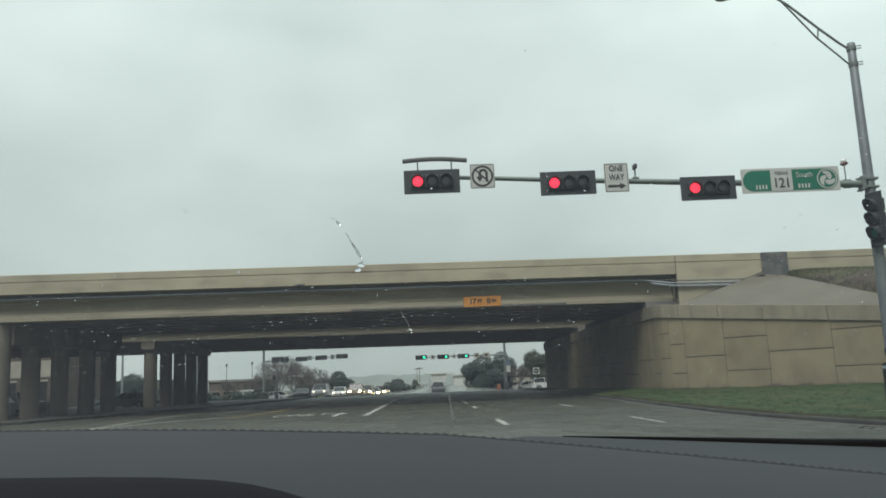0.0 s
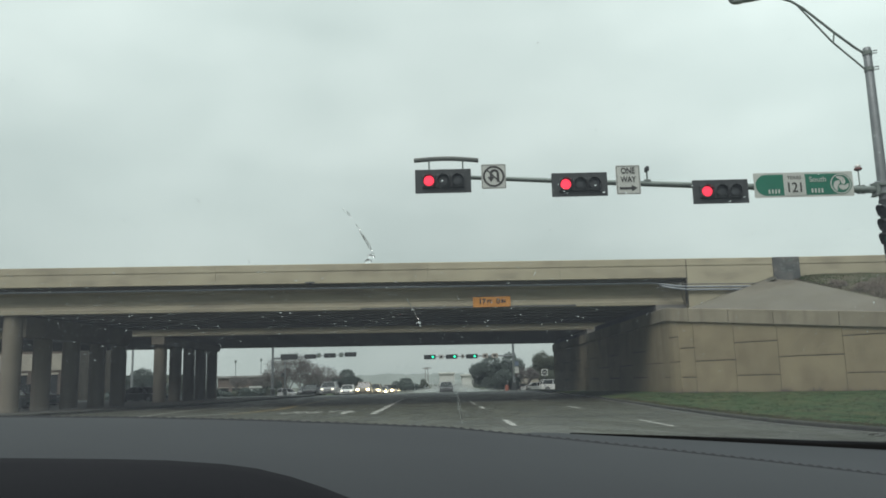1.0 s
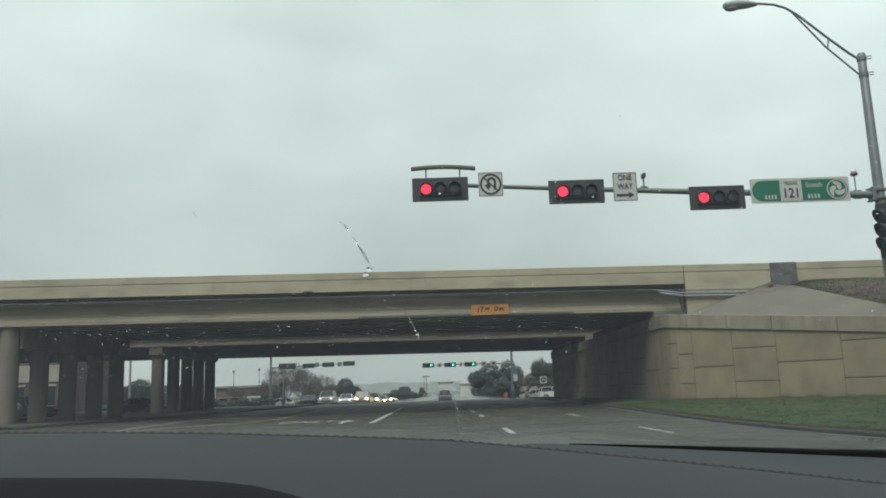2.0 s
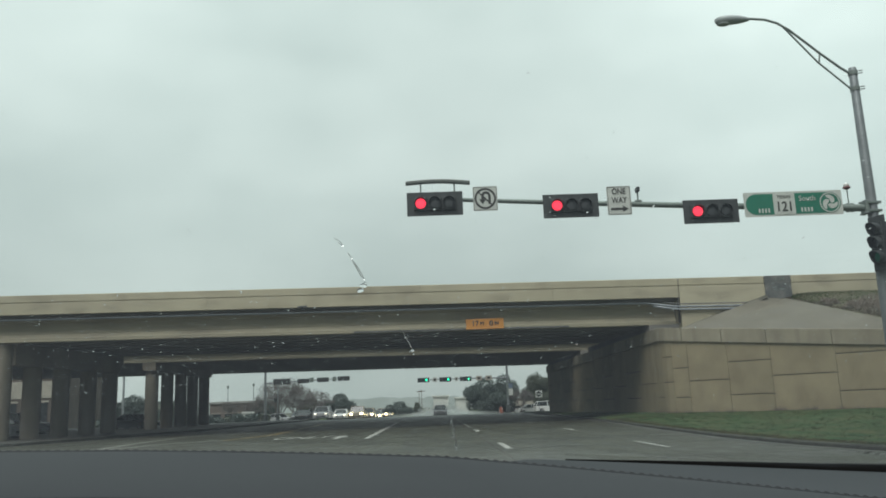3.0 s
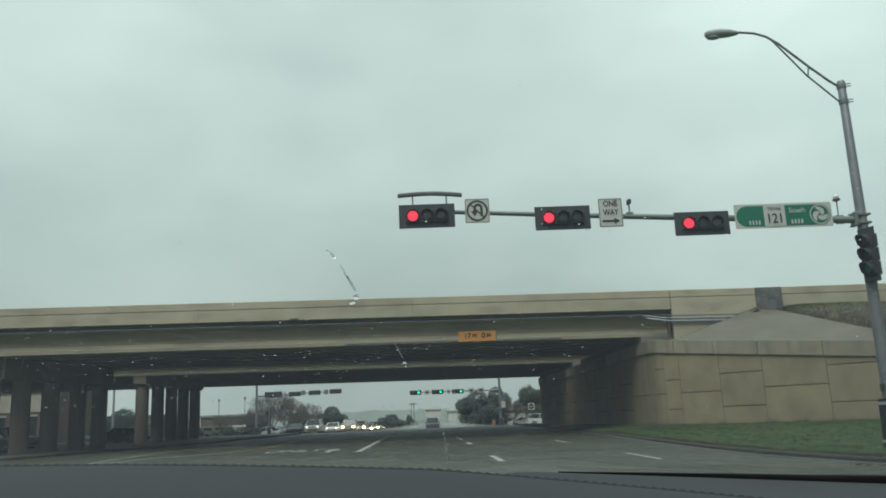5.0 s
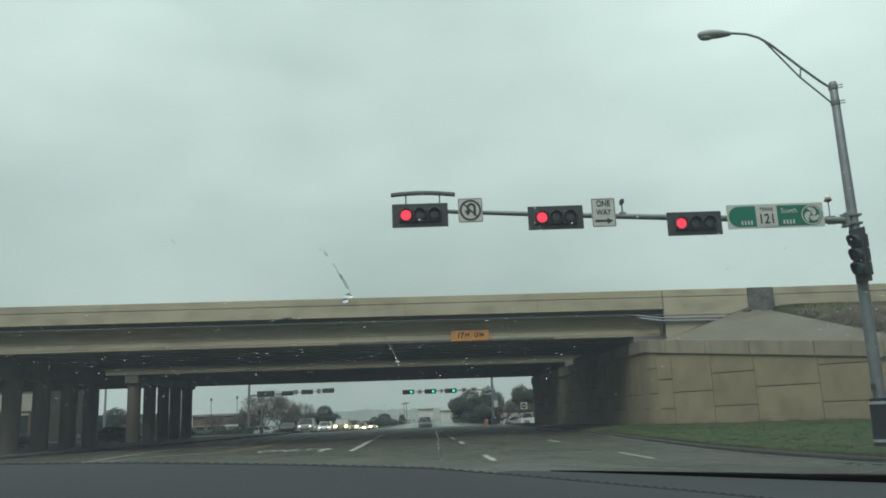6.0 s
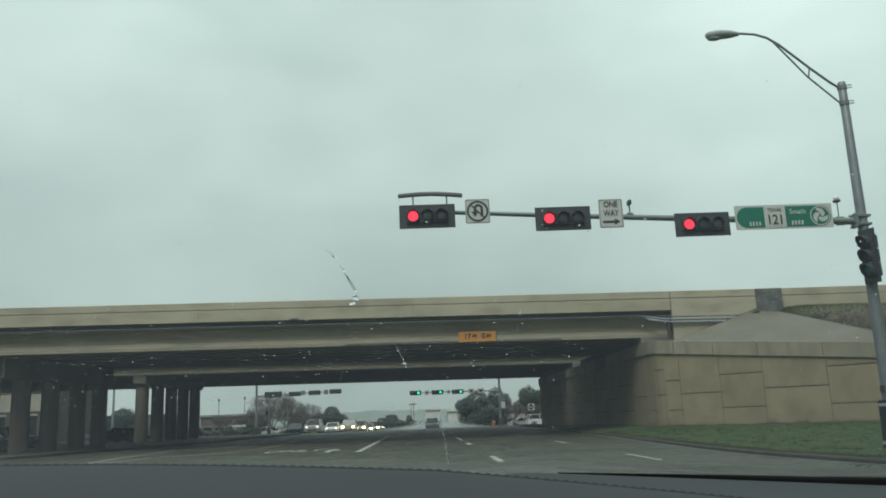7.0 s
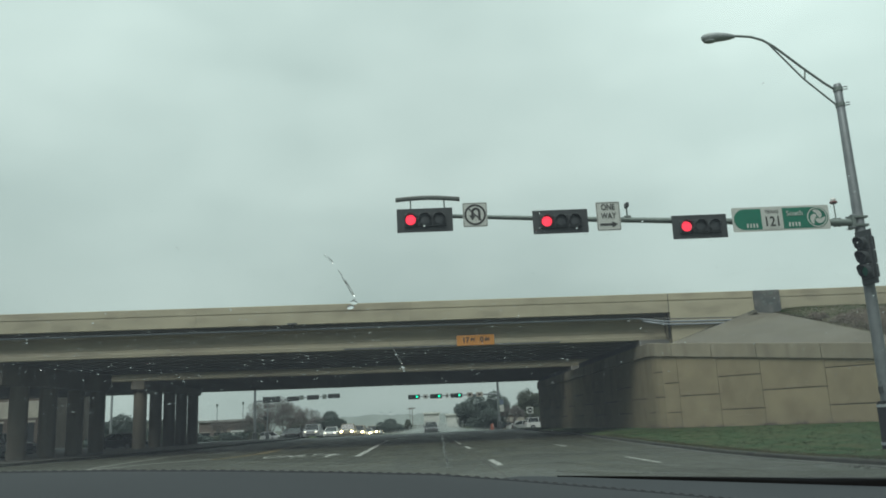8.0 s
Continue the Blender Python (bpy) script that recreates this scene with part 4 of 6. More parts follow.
for i in range(13):
    x = -0.46 + 1.64 * i / 12
    zc = 6.86 + 0.05 * math.sin(math.pi * i / 12) - 0.03 * i / 12
    rings.append([(x, 19.74 + a, zc + b) for a, b in ((-0.06, -0.045), (0.06, -0.045), (0.07, 0.0), (0.05, 0.045), (-0.05, 0.045), (-0.07, 0.0))])
part("bar", loft(bm, rings), M_BAR, bar, "", True)
for x in (-0.08, 0.78):
    part("post", tube(bmesh.new(), [(x, 19.76, 6.60), (x, 19.76, 6.85)], 0.018, 8), M_GALV_DARK, bar)
bar.location.z -= 0.085


def plate(bm, x0, x1, y, z0, z1, r, thick=0.008):
    """A sign plate with rounded corners that faces -y."""
    pts = []
    for cx, cz, a0 in ((x1 - r, z1 - r, 0), (x0 + r, z1 - r, 90), (x0 + r, z0 + r, 180), (x1 - r, z0 + r, 270)):
        pts += [(cx + r * math.cos(radians(a0 + t)), cz + r * math.sin(radians(a0 + t))) for t in (0, 22.5, 45, 67.5, 90)]
    return prism(bm, pts, "y", y, y + thick)


def ring(bm, cx, cz, y, r0, r1, a0=0, a1=360, n=32, thick=0.003):
    for i in range(n):
        t0, t1 = radians(a0 + (a1 - a0) * i / n), radians(a0 + (a1 - a0) * (i + 1) / n)
        prism(bm, [(cx + r0 * math.cos(t0), cz + r0 * math.sin(t0)), (cx + r1 * math.cos(t0), cz + r1 * math.sin(t0)),
                   (cx + r1 * math.cos(t1), cz + r1 * math.sin(t1)), (cx + r0 * math.cos(t1), cz + r0 * math.sin(t1))], "y", y, y + thick)
    return bm


def hooks(parent, xs, y, z):
    for x in xs:
        bm = bmesh.new()
        box(bm, x - 0.02, x + 0.02, y, 20.06, z - 0.12, z + 0.12)
        part("clamp", bm, M_GALV_DARK, parent)


# no-U-turn sign
s = thing("road_sign", "square white sign with a barred U-turn arrow", "sign", (1.58, 19.8, 6.35), "signs on the arm")
part("plate", plate(bmesh.new(), 1.265, 1.893, 19.80, 6.03, 6.67, 0.04), M_SIGNWHITE, s)
bm = bmesh.new()
for x0, x1, z0, z1 in ((1.28, 1.878, 6.045, 6.055), (1.28, 1.878, 6.645, 6.655), (1.28, 1.29, 6.045, 6.655), (1.868, 1.878, 6.045, 6.655)):
    box(bm, x0, x1, 19.796, 19.801, z0, z1)
part("border", bm, M_SIGNBLACK, s, "thin black border")
part("ring", ring(bmesh.new(), 1.579, 6.35, 19.795, 0.225, 0.278), M_SIGNBLACK, s, "dark ring")
bm = bmesh.new()
prism(bm, [(1.395, 6.51), (1.42, 6.535), (1.763, 6.19), (1.738, 6.165)], "y", 19.790, 19.793)
part("bar", bm, M_SIGNBLACK, s, "dark slanting bar")
bm = ring(bmesh.new(), 1.60, 6.42, 19.794, 0.055, 0.12, 0, 180, 14)
box(bm, 1.655, 1.72, 19.794, 19.797, 6.20, 6.42)
prism(bm, [(1.48, 6.42), (1.545, 6.42), (1.545, 6.34), (1.60, 6.34), (1.51, 6.20), (1.42, 6.34), (1.48, 6.34)], "y", 19.794, 19.797)
part("arrow", bm, M_SIGNBLACK, s, "black U-turn arrow")
hooks(s, (1.5, 1.66), 19.808, 6.36)
s.location += Vector((-0.015, 0, -0.02))

# one-way sign
s = thing("road_sign", "white ONE WAY sign with black letters and arrow", "sign", (5.05, 19.8, 6.2), "signs on the arm")
part("plate", plate(bmesh.new(), 4.74, 5.36, 19.80, 5.825, 6.585, 0.04), M_SIGNWHITE, s)
bm = bmesh.new()
for x0, x1, z0, z1 in ((4.757, 5.343, 5.842, 5.854), (4.757, 5.343, 6.556, 6.568), (4.757, 4.769, 5.842, 6.568), (5.331, 5.343, 5.842, 6.568)):
    box(bm, x0, x1, 19.796, 19.801, z0, z1)
part("border", bm, M_SIGNBLACK, s, "thin black border")
part("lettering", letters("ONE", 0.215, facing(5.05, 19.793, 6.44), squeeze=0.80, bold=0.003), M_SIGNBLACK, s, "black letters")
part("lettering", letters("WAY", 0.215, facing(5.05, 19.793, 6.21), squeeze=0.78, bold=0.003), M_SIGNBLACK, s, "black letters")
bm = bmesh.new()
prism(bm, [(4.82, 5.955), (5.13, 5.955), (5.13, 5.90), (5.28, 5.985), (5.13, 6.07), (5.13, 6.015), (4.82, 6.015)], "y", 19.794, 19.797)
part("arrow", bm, M_SIGNBLACK, s, "black arrow")
hooks(s, (4.95, 5.15), 19.808, 6.1)
s.location += Vector((-0.055, 0, -0.045))

# long green street sign
s = thing("street_sign", "long green street name sign with route shield and swirl emblem", "sign", (9.55, 19.8, 6.0), "signs on the arm")
part("plate", plate(bmesh.new(), 8.28, 10.83, 19.80, 5.69, 6.335, 0.03), M_SIGNWHITE, s, "white plate")
bm = bmesh.new()
cz, rr = 6.012, 0.272
pts = [(8.32 + rr + rr * math.cos(radians(a)), cz + rr * math.sin(radians(a))) for a in range(90, 271, 15)]
pts += [(10.79 - rr + rr * math.cos(radians(a)), cz + rr * math.sin(radians(a))) for a in range(-90, 91, 15)]
prism(bm, pts, "y", 19.795, 19.801)
part("panel", bm, M_SIGNGREEN, s, "green panel")
part("route_shield", plate(bmesh.new(), 9.04, 9.60, 19.791, 5.735, 6.29, 0.03, 0.005), M_SIGNWHITE, s, "white route shield")
part("lettering", letters("TEXAS", 0.125, facing(9.32, 19.787, 6.195)), M_SIGNBLACK, s, "black letters")
part("lettering", letters("121", 0.36, facing(9.32, 19.787, 5.93), squeeze=0.86, bold=0.005), M_SIGNBLACK, s, "black numerals")
part("lettering", letters("South", 0.19, facing(9.92, 19.787, 6.135)), M_SIGNWHITE, s, "white letters")
for x0, x1 in ((8.62, 8.95), (9.72, 10.06)):
    bm = bmesh.new()
    for k in range(4):
        xa = x0 + (x1 - x0) * k / 4
        box(bm, xa + 0.02, xa + (x1 - x0) / 4 - 0.02, 19.788, 19.794, 5.79, 5.90)
    part("bar", bm, M_SIGNWHITE, s, "pale block numerals")
bm = ring(bmesh.new(), 10.50, cz, 19.786, 0.235, 0.262)
part("emblem_ring", bm, M_SIGNWHITE, s, "pale ring")
for k in range(3):
    bm = bmesh.new()
    out, inn = [], []
    for i in range(9):
        f = i / 8
        a = radians(120 * k - 170 * f)
        r = 0.205 * (1 - 0.80 * f)
        w = 0.115 * math.sin(math.pi * min(1, f * 1.1 + 0.1))
        out.append((10.50 + (r + w * 0.3) * math.cos(a), cz + (r + w * 0.3) * math.sin(a)))
        inn.append((10.50 + max(0.01, r - w) * math.cos(a), cz + max(0.01, r - w) * math.sin(a)))
    for i in range(8):
        prism(bm, [out[i], out[i + 1], inn[i + 1], inn[i]], "y", 19.786, 19.789)
    part("emblem_blade", bm, M_SIGNWHITE, s, "pale swirl blade")
hooks(s, (8.6, 9.5, 10.5), 19.808, 5.9)
s.location += Vector((-0.08, 0, -0.085))

# small devices on the arm
c = thing("traffic_camera", "small dark detector camera on a short post", "camera", (5.53, 19.95, 6.2))
part("post", tube(bmesh.new(), [(5.53, 19.98, 6.14), (5.53, 19.98, 6.42)], 0.022, 8), M_GALV_DARK, c)
bm = bmesh.new()
box(bm, 5.49, 5.57, 19.85, 20.08, 6.41, 6.53, 0.02)
part("body", bm, M_BLACK, c)
bm = bmesh.new()
box(bm, 5.45, 5.62, 19.94, 20.06, 6.13, 6.20, 0.015)
part("clamp", bm, M_GALV_DARK, c)
c = thing("beacon", "small white-topped beacon on a thin post", "beacon", (11.02, 20.0, 5.85))
part("post", tube(bmesh.new(), [(11.02, 20, 5.84), (11.02, 20, 6.36)], 0.016, 8), M_GALV_DARK, c)
bm = bmesh.new()
bmesh.ops.create_uvsphere(bm, u_segments=14, v_segments=10, radius=0.075, matrix=Matrix.Translation((11.02, 20, 6.42)) @ Matrix.Diagonal((1, 1, 0.85, 1)))
part("globe", bm, CAR_PAINT["white"], c, "white globe", True)
bm = bmesh.new()
tube(bm, [(11.02, 20, 6.31), (11.02, 20, 6.345), (11.02, 20, 6.38)], [0.06, 0.105, 0.085], 12)
part("cap", bm, M_SIGNRED, c, "brownish collar")
for x in (10.98, 11.10):
    part("clamp", tube(bmesh.new(), [(x, 20, 5.70), (x, 20, 5.92)], 0.055, 8), M_GALV_DARK, c)

# ---- the car that carries the camera: dashboard and windscreen ----
own_car = thing("car", "own car seen from inside: grey stitched dashboard under a rainy windscreen", "car", (0.2, -0.6, 0.0))


def seam_z(x):
    """Height of the stitched dashboard edge, 0.75 m ahead."""
    return float(np.interp(x, [-1.0, -0.40, -0.28, -0.18, -0.08, 0.012, 0.12, 0.223, 0.321, 0.403, 1.3], [1.185, 1.1735, 1.1697, 1.165, 1.159, 1.1528, 1.1395, 1.126, 1.1126, 1.101, 1.01]))


XS = [-0.66 + 1.74 * i / 60 for i in range(61)]
rows = []
for y, dz in ((0.18, -0.12), (0.26, -0.09), (0.34, -0.062), (0.42, -0.040), (0.50, -0.022), (0.60, -0.009), (0.68, -0.002), (0.72, 0.0005), (0.744, 0.0005), (0.752, -0.003), (0.756, -0.012), (0.758, -0.04)):
    rows.append([(x, y, seam_z(x) + dz) for x in XS])
part("dashboard_top", sheet(bmesh.new(), rows), M_DASH, own_car, "grey vinyl dashboard top", True)
# stitches along the edge
bm = bmesh.new()
x = -0.65
while x < 1.06:
    z0, z1 = seam_z(x), seam_z(x + 0.006)
    tube(bm, [(x, 0.7485, z0 - 0.0008), (x + 0.0015, 0.7495, z0 + 0.0005), (x + 0.0045, 0.7495, z1 + 0.0005), (x + 0.006, 0.7485, z1 - 0.0008)], 0.0013 + 0.0008 * max(0.0, x), 6)
    x += 0.0088
tagged(part("stitching", bm, M_THREAD, own_car, "dark thread stitching"), kind="stuff")
bm = bmesh.new()
rows = [[(x, 0.735, seam_z(x) - 0.0002) for x in XS], [(x, 0.7365, seam_z(x) + 0.0016) for x in XS], [(x, 0.739, seam_z(x) + 0.0016) for x in XS], [(x, 0.7405, seam_z(x) - 0.0002) for x in XS]]
part("seam", sheet(bm, rows), M_DASH, own_car, "raised seam", True)


def sill_z(x):
    """Height of the far dashboard edge, 1.0 m ahead; on the driver's side set below the camera's sight line over the
    stitched edge.
    """
    free = 1.128 - 0.0757 * (x - 0.16)
    sunk = 1.2 + (seam_z(0.75 * x) - 1.2) / 0.75 - 0.008
    k = max(0.0, min(1.0, (x - 0.03) / 0.09))
    return free * k + min(free, sunk) * (1 - k)


rows = []
for y, k in ((0.757, 0.0), (0.80, 0.17), (0.90, 0.59), (0.97, 0.87), (1.0, 1.0), (1.004, 1.0), (1.006, 1.0)):
    rows.append([(x, y, (seam_z(x * 0.757) - 0.014) * (1 - k) + (sill_z(x) - (0.02 if y > 1.005 else 0)) * k) for x in [-0.66 + 1.72 * i / 60 for i in range(61)]])


def draw_in(bm):
    """Shrink the far dashboard edge towards the eye, its view unchanged, inside the glass."""
    eye = Vector((0, 0, 1.2))
    for v in bm.verts:
        far = min(1.0, 0.4828 / (sill_z(v.co.x) - 0.6184))
        v.co = eye + (v.co - eye) * (1 - (1 - far) * (v.co.y - 0.757) / 0.243)


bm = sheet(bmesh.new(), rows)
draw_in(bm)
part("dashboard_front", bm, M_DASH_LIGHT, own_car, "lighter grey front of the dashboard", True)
# black sill of the windscreen: a wedge that widens towards the side
bm = bmesh.new()
rings = []
for i in range(13):
    x = 0.162 + 0.95 * i / 12
    hgt = 0.0010 + 0.0195 * (x - 0.16)
    back = 1.008 + min(0.022, 0.0005 + 0.05 * (x - 0.16))
    rings.append([(x, 1.008, sill_z(x) - 0.003), (x, 1.008, sill_z(x) + hgt), (x, back, sill_z(x) + hgt), (x, back, sill_z(x) - 0.003)])
loft(bm, rings)
draw_in(bm)
part("windscreen_sill", bm, M_RUBBER, own_car, "black rubber sill")
# instrument hood
HOOD = [(-0.62, 1.10), (-0.52, 1.135), (-0.42, 1.152), (-0.33, 1.160), (-0.24, 1.1612), (-0.175, 1.1590), (-0.145, 1.1575), (-0.115, 1.1548), (-0.097, 1.152), (-0.079, 1.1473), (-0.061, 1.141), (-0.043, 1.1335), (-0.02, 1.12), (0.0, 1.10), (0.015, 1.07)]
rows = []
for y, dz in ((0.452, -0.03), (0.451, -0.008), (0.448, -0.002), (0.44, 0.0), (0.42, -0.0005), (0.38, -0.004), (0.32, -0.012), (0.26, -0.026), (0.22, -0.04), (0.20, -0.06), (0.20, -0.12)):
    rows.append([(x, y, z + dz) for x, z in HOOD])
part("instrument_hood", sheet(bmesh.new(), rows), M_DASH_HOOD, own_car, "black instrument hood", True)

# windscreen: plane from (y 1.05, z 1.08) rising back over the camera
WS_Y, WS_Z, WS_K = 1.05, 1.08, 0.577


def glass_at(x, y):
    return Vector((x, y, WS_Z + (WS_Y - y) * WS_K))


WS_N = Vector((0, WS_K, 1)).normalized()
bm = bmesh.new()
prism(bm, [(WS_Y, WS_Z), (0.12, WS_Z + (WS_Y - 0.12) * WS_K), (0.12, WS_Z + (WS_Y - 0.12) * WS_K + 0.005), (WS_Y + 0.002, WS_Z + 0.005)], "x", -0.62, 1.05)
windscreen = part("windscreen", bm, M_GLASS, own_car, "clear glass wet with rain")
windscreen.visible_shadow = False
# cabin and body round the camera, all outside its view
bm = bmesh.new()
prism(bm, [(0.10, 1.615), (-0.4, 1.66), (-1.6, 1.66), (-2.1, 1.60), (-2.1, 1.56), (-1.6, 1.62), (-0.4, 1.62), (0.10, 1.59)], "x", -0.70, 1.12)
part("roof", bm, M_CABIN, own_car)
bm = bmesh.new()
outline = [(1.10, 1.02), (1.95, 0.90), (2.35, 0.75), (2.45, 0.45), (2.40, 0.22), (-2.9, 0.22), (-2.95, 0.6), (-2.9, 0.95), (-2.1, 1.0), (0.6, 0.99)]
loft(bm, [[(x, y * k, 0.22 + (z - 0.22) * k) for y, z in outline] for x, k in ((-0.74, 0.94), (-0.68, 0.99), (0.2, 1.0), (1.08, 0.99), (1.14, 0.94))])
part("body", bm, CAR_PAINT["grey"], own_car, "", True)
bm = bmesh.new()
prism(bm, [(-2.08, 0.98), (-2.0, 0.98), (-2.0, 1.60), (-2.08, 1.60)], "x", -0.68, 1.10)
part("rear_panel", bm, M_CABIN, own_car)
for x in (-0.68, 1.06):
    bm = bmesh.new()
    tube(bm, [(x, 1.04, 1.05), (x, 0.55, 1.36), (x, 0.12, 1.60)], 0.035, 8)
    part("pillar", bm, M_CABIN, own_car)
    bm = bmesh.new()
    box(bm, x - 0.02, x + 0.02, -2.0, 0.3, 0.98, 1.06)
    part("door_sill", bm, M_CABIN, own_car)
    for y in (-1.9, 1.55):
        bm = bmesh.new()
        tube(bm, [(x - 0.1 * (1 if x > 0 else -1) - 0.02, y, 0.32), (x + 0.04 * (1 if x > 0 else -1), y, 0.32)], 0.32, 22)
        part("wheel", bm, M_TYRE, own_car)

# rain on the glass
rng = random.Random(11)


def drop(bm, x, y, rx, ry, h, turn=0.0):
    """A flattened bead of water on the outer face of the windscreen."""
    c = glass_at(x, y) + WS_N * 0.0062
    u = Vector((1, 0, 0))
    v = WS_N.cross(u)
    ct, st = math.cos(turn), math.sin(turn)
    seg, lv = 10, ((1.0, 0.0), (0.86, 0.5), (0.55, 0.84), (0.2, 0.98))
    rr = []
    wob = [1 + 0.55 * (rng.random() - 0.5) for _ in range(seg)]
    for q, hh in lv:
        r = []
        for k in range(seg):
            a = 2 * math.pi * k / seg
            px_, py_ = q * rx * wob[k] * math.cos(a), q * ry * wob[k] * math.sin(a)
            r.append(c + u * (px_ * ct - py_ * st) + v * (px_ * st + py_ * ct) + WS_N * h * hh)
        rr.append(r)
    loft(bm, rr)


bm = bmesh.new()
for i in range(2300):
    # beads lie thickest low and towards the driver's side of the glass
    y = 0.60 + 0.21 * rng.random() ** 0.75 if rng.random() < 0.93 else 0.60 + 0.4 * rng.random()
    x = -0.44 + 0.55 * rng.random() ** 1.2 + (0.4 * rng.random() if rng.random() < 0.25 else 0)
    r = 0.00019 + 0.0005 * rng.random() ** 4
    drop(bm, x, y, r * (0.8 + 1.1 * rng.random()), r * (0.7 + 0.5 * rng.random()), r * 0.5, rng.uniform(-0.9, 0.5))
for i in range(200):
    x, y = -0.30 + 0.75 * rng.random(), 0.50 + 0.28 * rng.random()
    r = 0.0003 + 0.0005 * rng.random() ** 2.5
    drop(bm, x, y, r, r * 1.3, r * 0.7, rng.random())
for i in range(260):
    x, y = -0.05 + 0.62 * rng.random(), 0.46 + 0.42 * rng.random()
    r = 0.0003 + 0.0005 * rng.random() ** 2.5
    drop(bm, x, y, r, r * 1.4, r * 0.7, rng.random())
me_ob = part("rain_drops", bm, M_WATER, windscreen, "fine beads of rain water", True)
tagged(me_ob, kind="stuff")


def trail(pts, widths, h=0.0008):
    """A run of water down the glass."""
    bm = bmesh.new()
    rr = []
    for (x, y), w in zip(pts, widths):
        c = glass_at(x, y) + WS_N * 0.0062
        rr.append([c + Vector((-w, 0, 0)), c + Vector((w, 0, 0)), c + Vector((w * 0.6, 0, 0)) + WS_N * h * 0.8, c + WS_N * h, c + Vector((-w * 0.6, 0, 0)) + WS_N * h * 0.8])
    return loft(bm, rr)


RUNS = [
    ([(-0.0722, 0.6212), (-0.0702, 0.6232), (-0.0682, 0.6262), (-0.0668, 0.6292)], [0.0003, 0.0008, 0.0011, 0.0004], 0.0010),
    ([(-0.0632, 0.6375), (-0.0620, 0.6400), (-0.0608, 0.6432)], [0.0003, 0.0006, 0.0004], 0.0007),
    ([(-0.0610, 0.6450), (-0.0588, 0.6498), (-0.0562, 0.6570), (-0.0542, 0.6640), (-0.0532, 0.6668)], [0.0003, 0.0009, 0.0011, 0.0010, 0.0004], 0.0011),
    ([(-0.0265, 0.7270), (-0.0215, 0.7420), (-0.0170, 0.7570)], [0.0002, 0.0006, 0.0006], 0.0004),
    ([(0.0232, 0.888), (0.0240, 0.897), (0.0248, 0.906)], [0.0002, 0.0005, 0.0002], 0.0005),
    ([(0.0262, 0.918), (0.0266, 0.926), (0.0270, 0.936)], [0.0002, 0.0006, 0.0003], 0.0006),
]
for pts, widths, hgt in RUNS:
    part("water_trail", trail(pts, widths, hgt), M_WATER, windscreen, "run of water", True)
bm = bmesh.new()
drop(bm, -0.0545, 0.6740, 0.0030, 0.0034, 0.0022, 0.6)
drop(bm, -0.0525, 0.6710, 0.0014, 0.0014, 0.0010)
drop(bm, -0.0572, 0.6795, 0.0024, 0.0030, 0.0017, 0.8)
part("water_drop", bm, M_WATER, windscreen, "large gathered drop", True)
bm = bmesh.new()
drop(bm, -0.0158, 0.7620, 0.0018, 0.0020, 0.0013)
drop(bm, -0.0150, 0.7668, 0.0009, 0.0016, 0.0008)
part("water_drop", bm, M_WATER, windscreen, "gathered drop", True)
# two broken chains of beads, where a run of water has passed
bm = bmesh.new()
for x0, x1, count in ((0.0190, 0.0272, 46), (0.0255, 0.0300, 16)):
    for i in range(count):
        k = rng.random()
        r = 0.0003 + 0.0006 * rng.random() ** 2
        drop(bm, x0 + (x1 - x0) * k + rng.gauss(0, 0.0009), 0.862 + 0.08 * k, r * 0.8, r * (1.0 + 0.9 * rng.random()), r * 0.7, rng.uniform(-0.3, 0.3))
part("rain_drops", bm, M_WATER, windscreen, "chain of small beads", True)

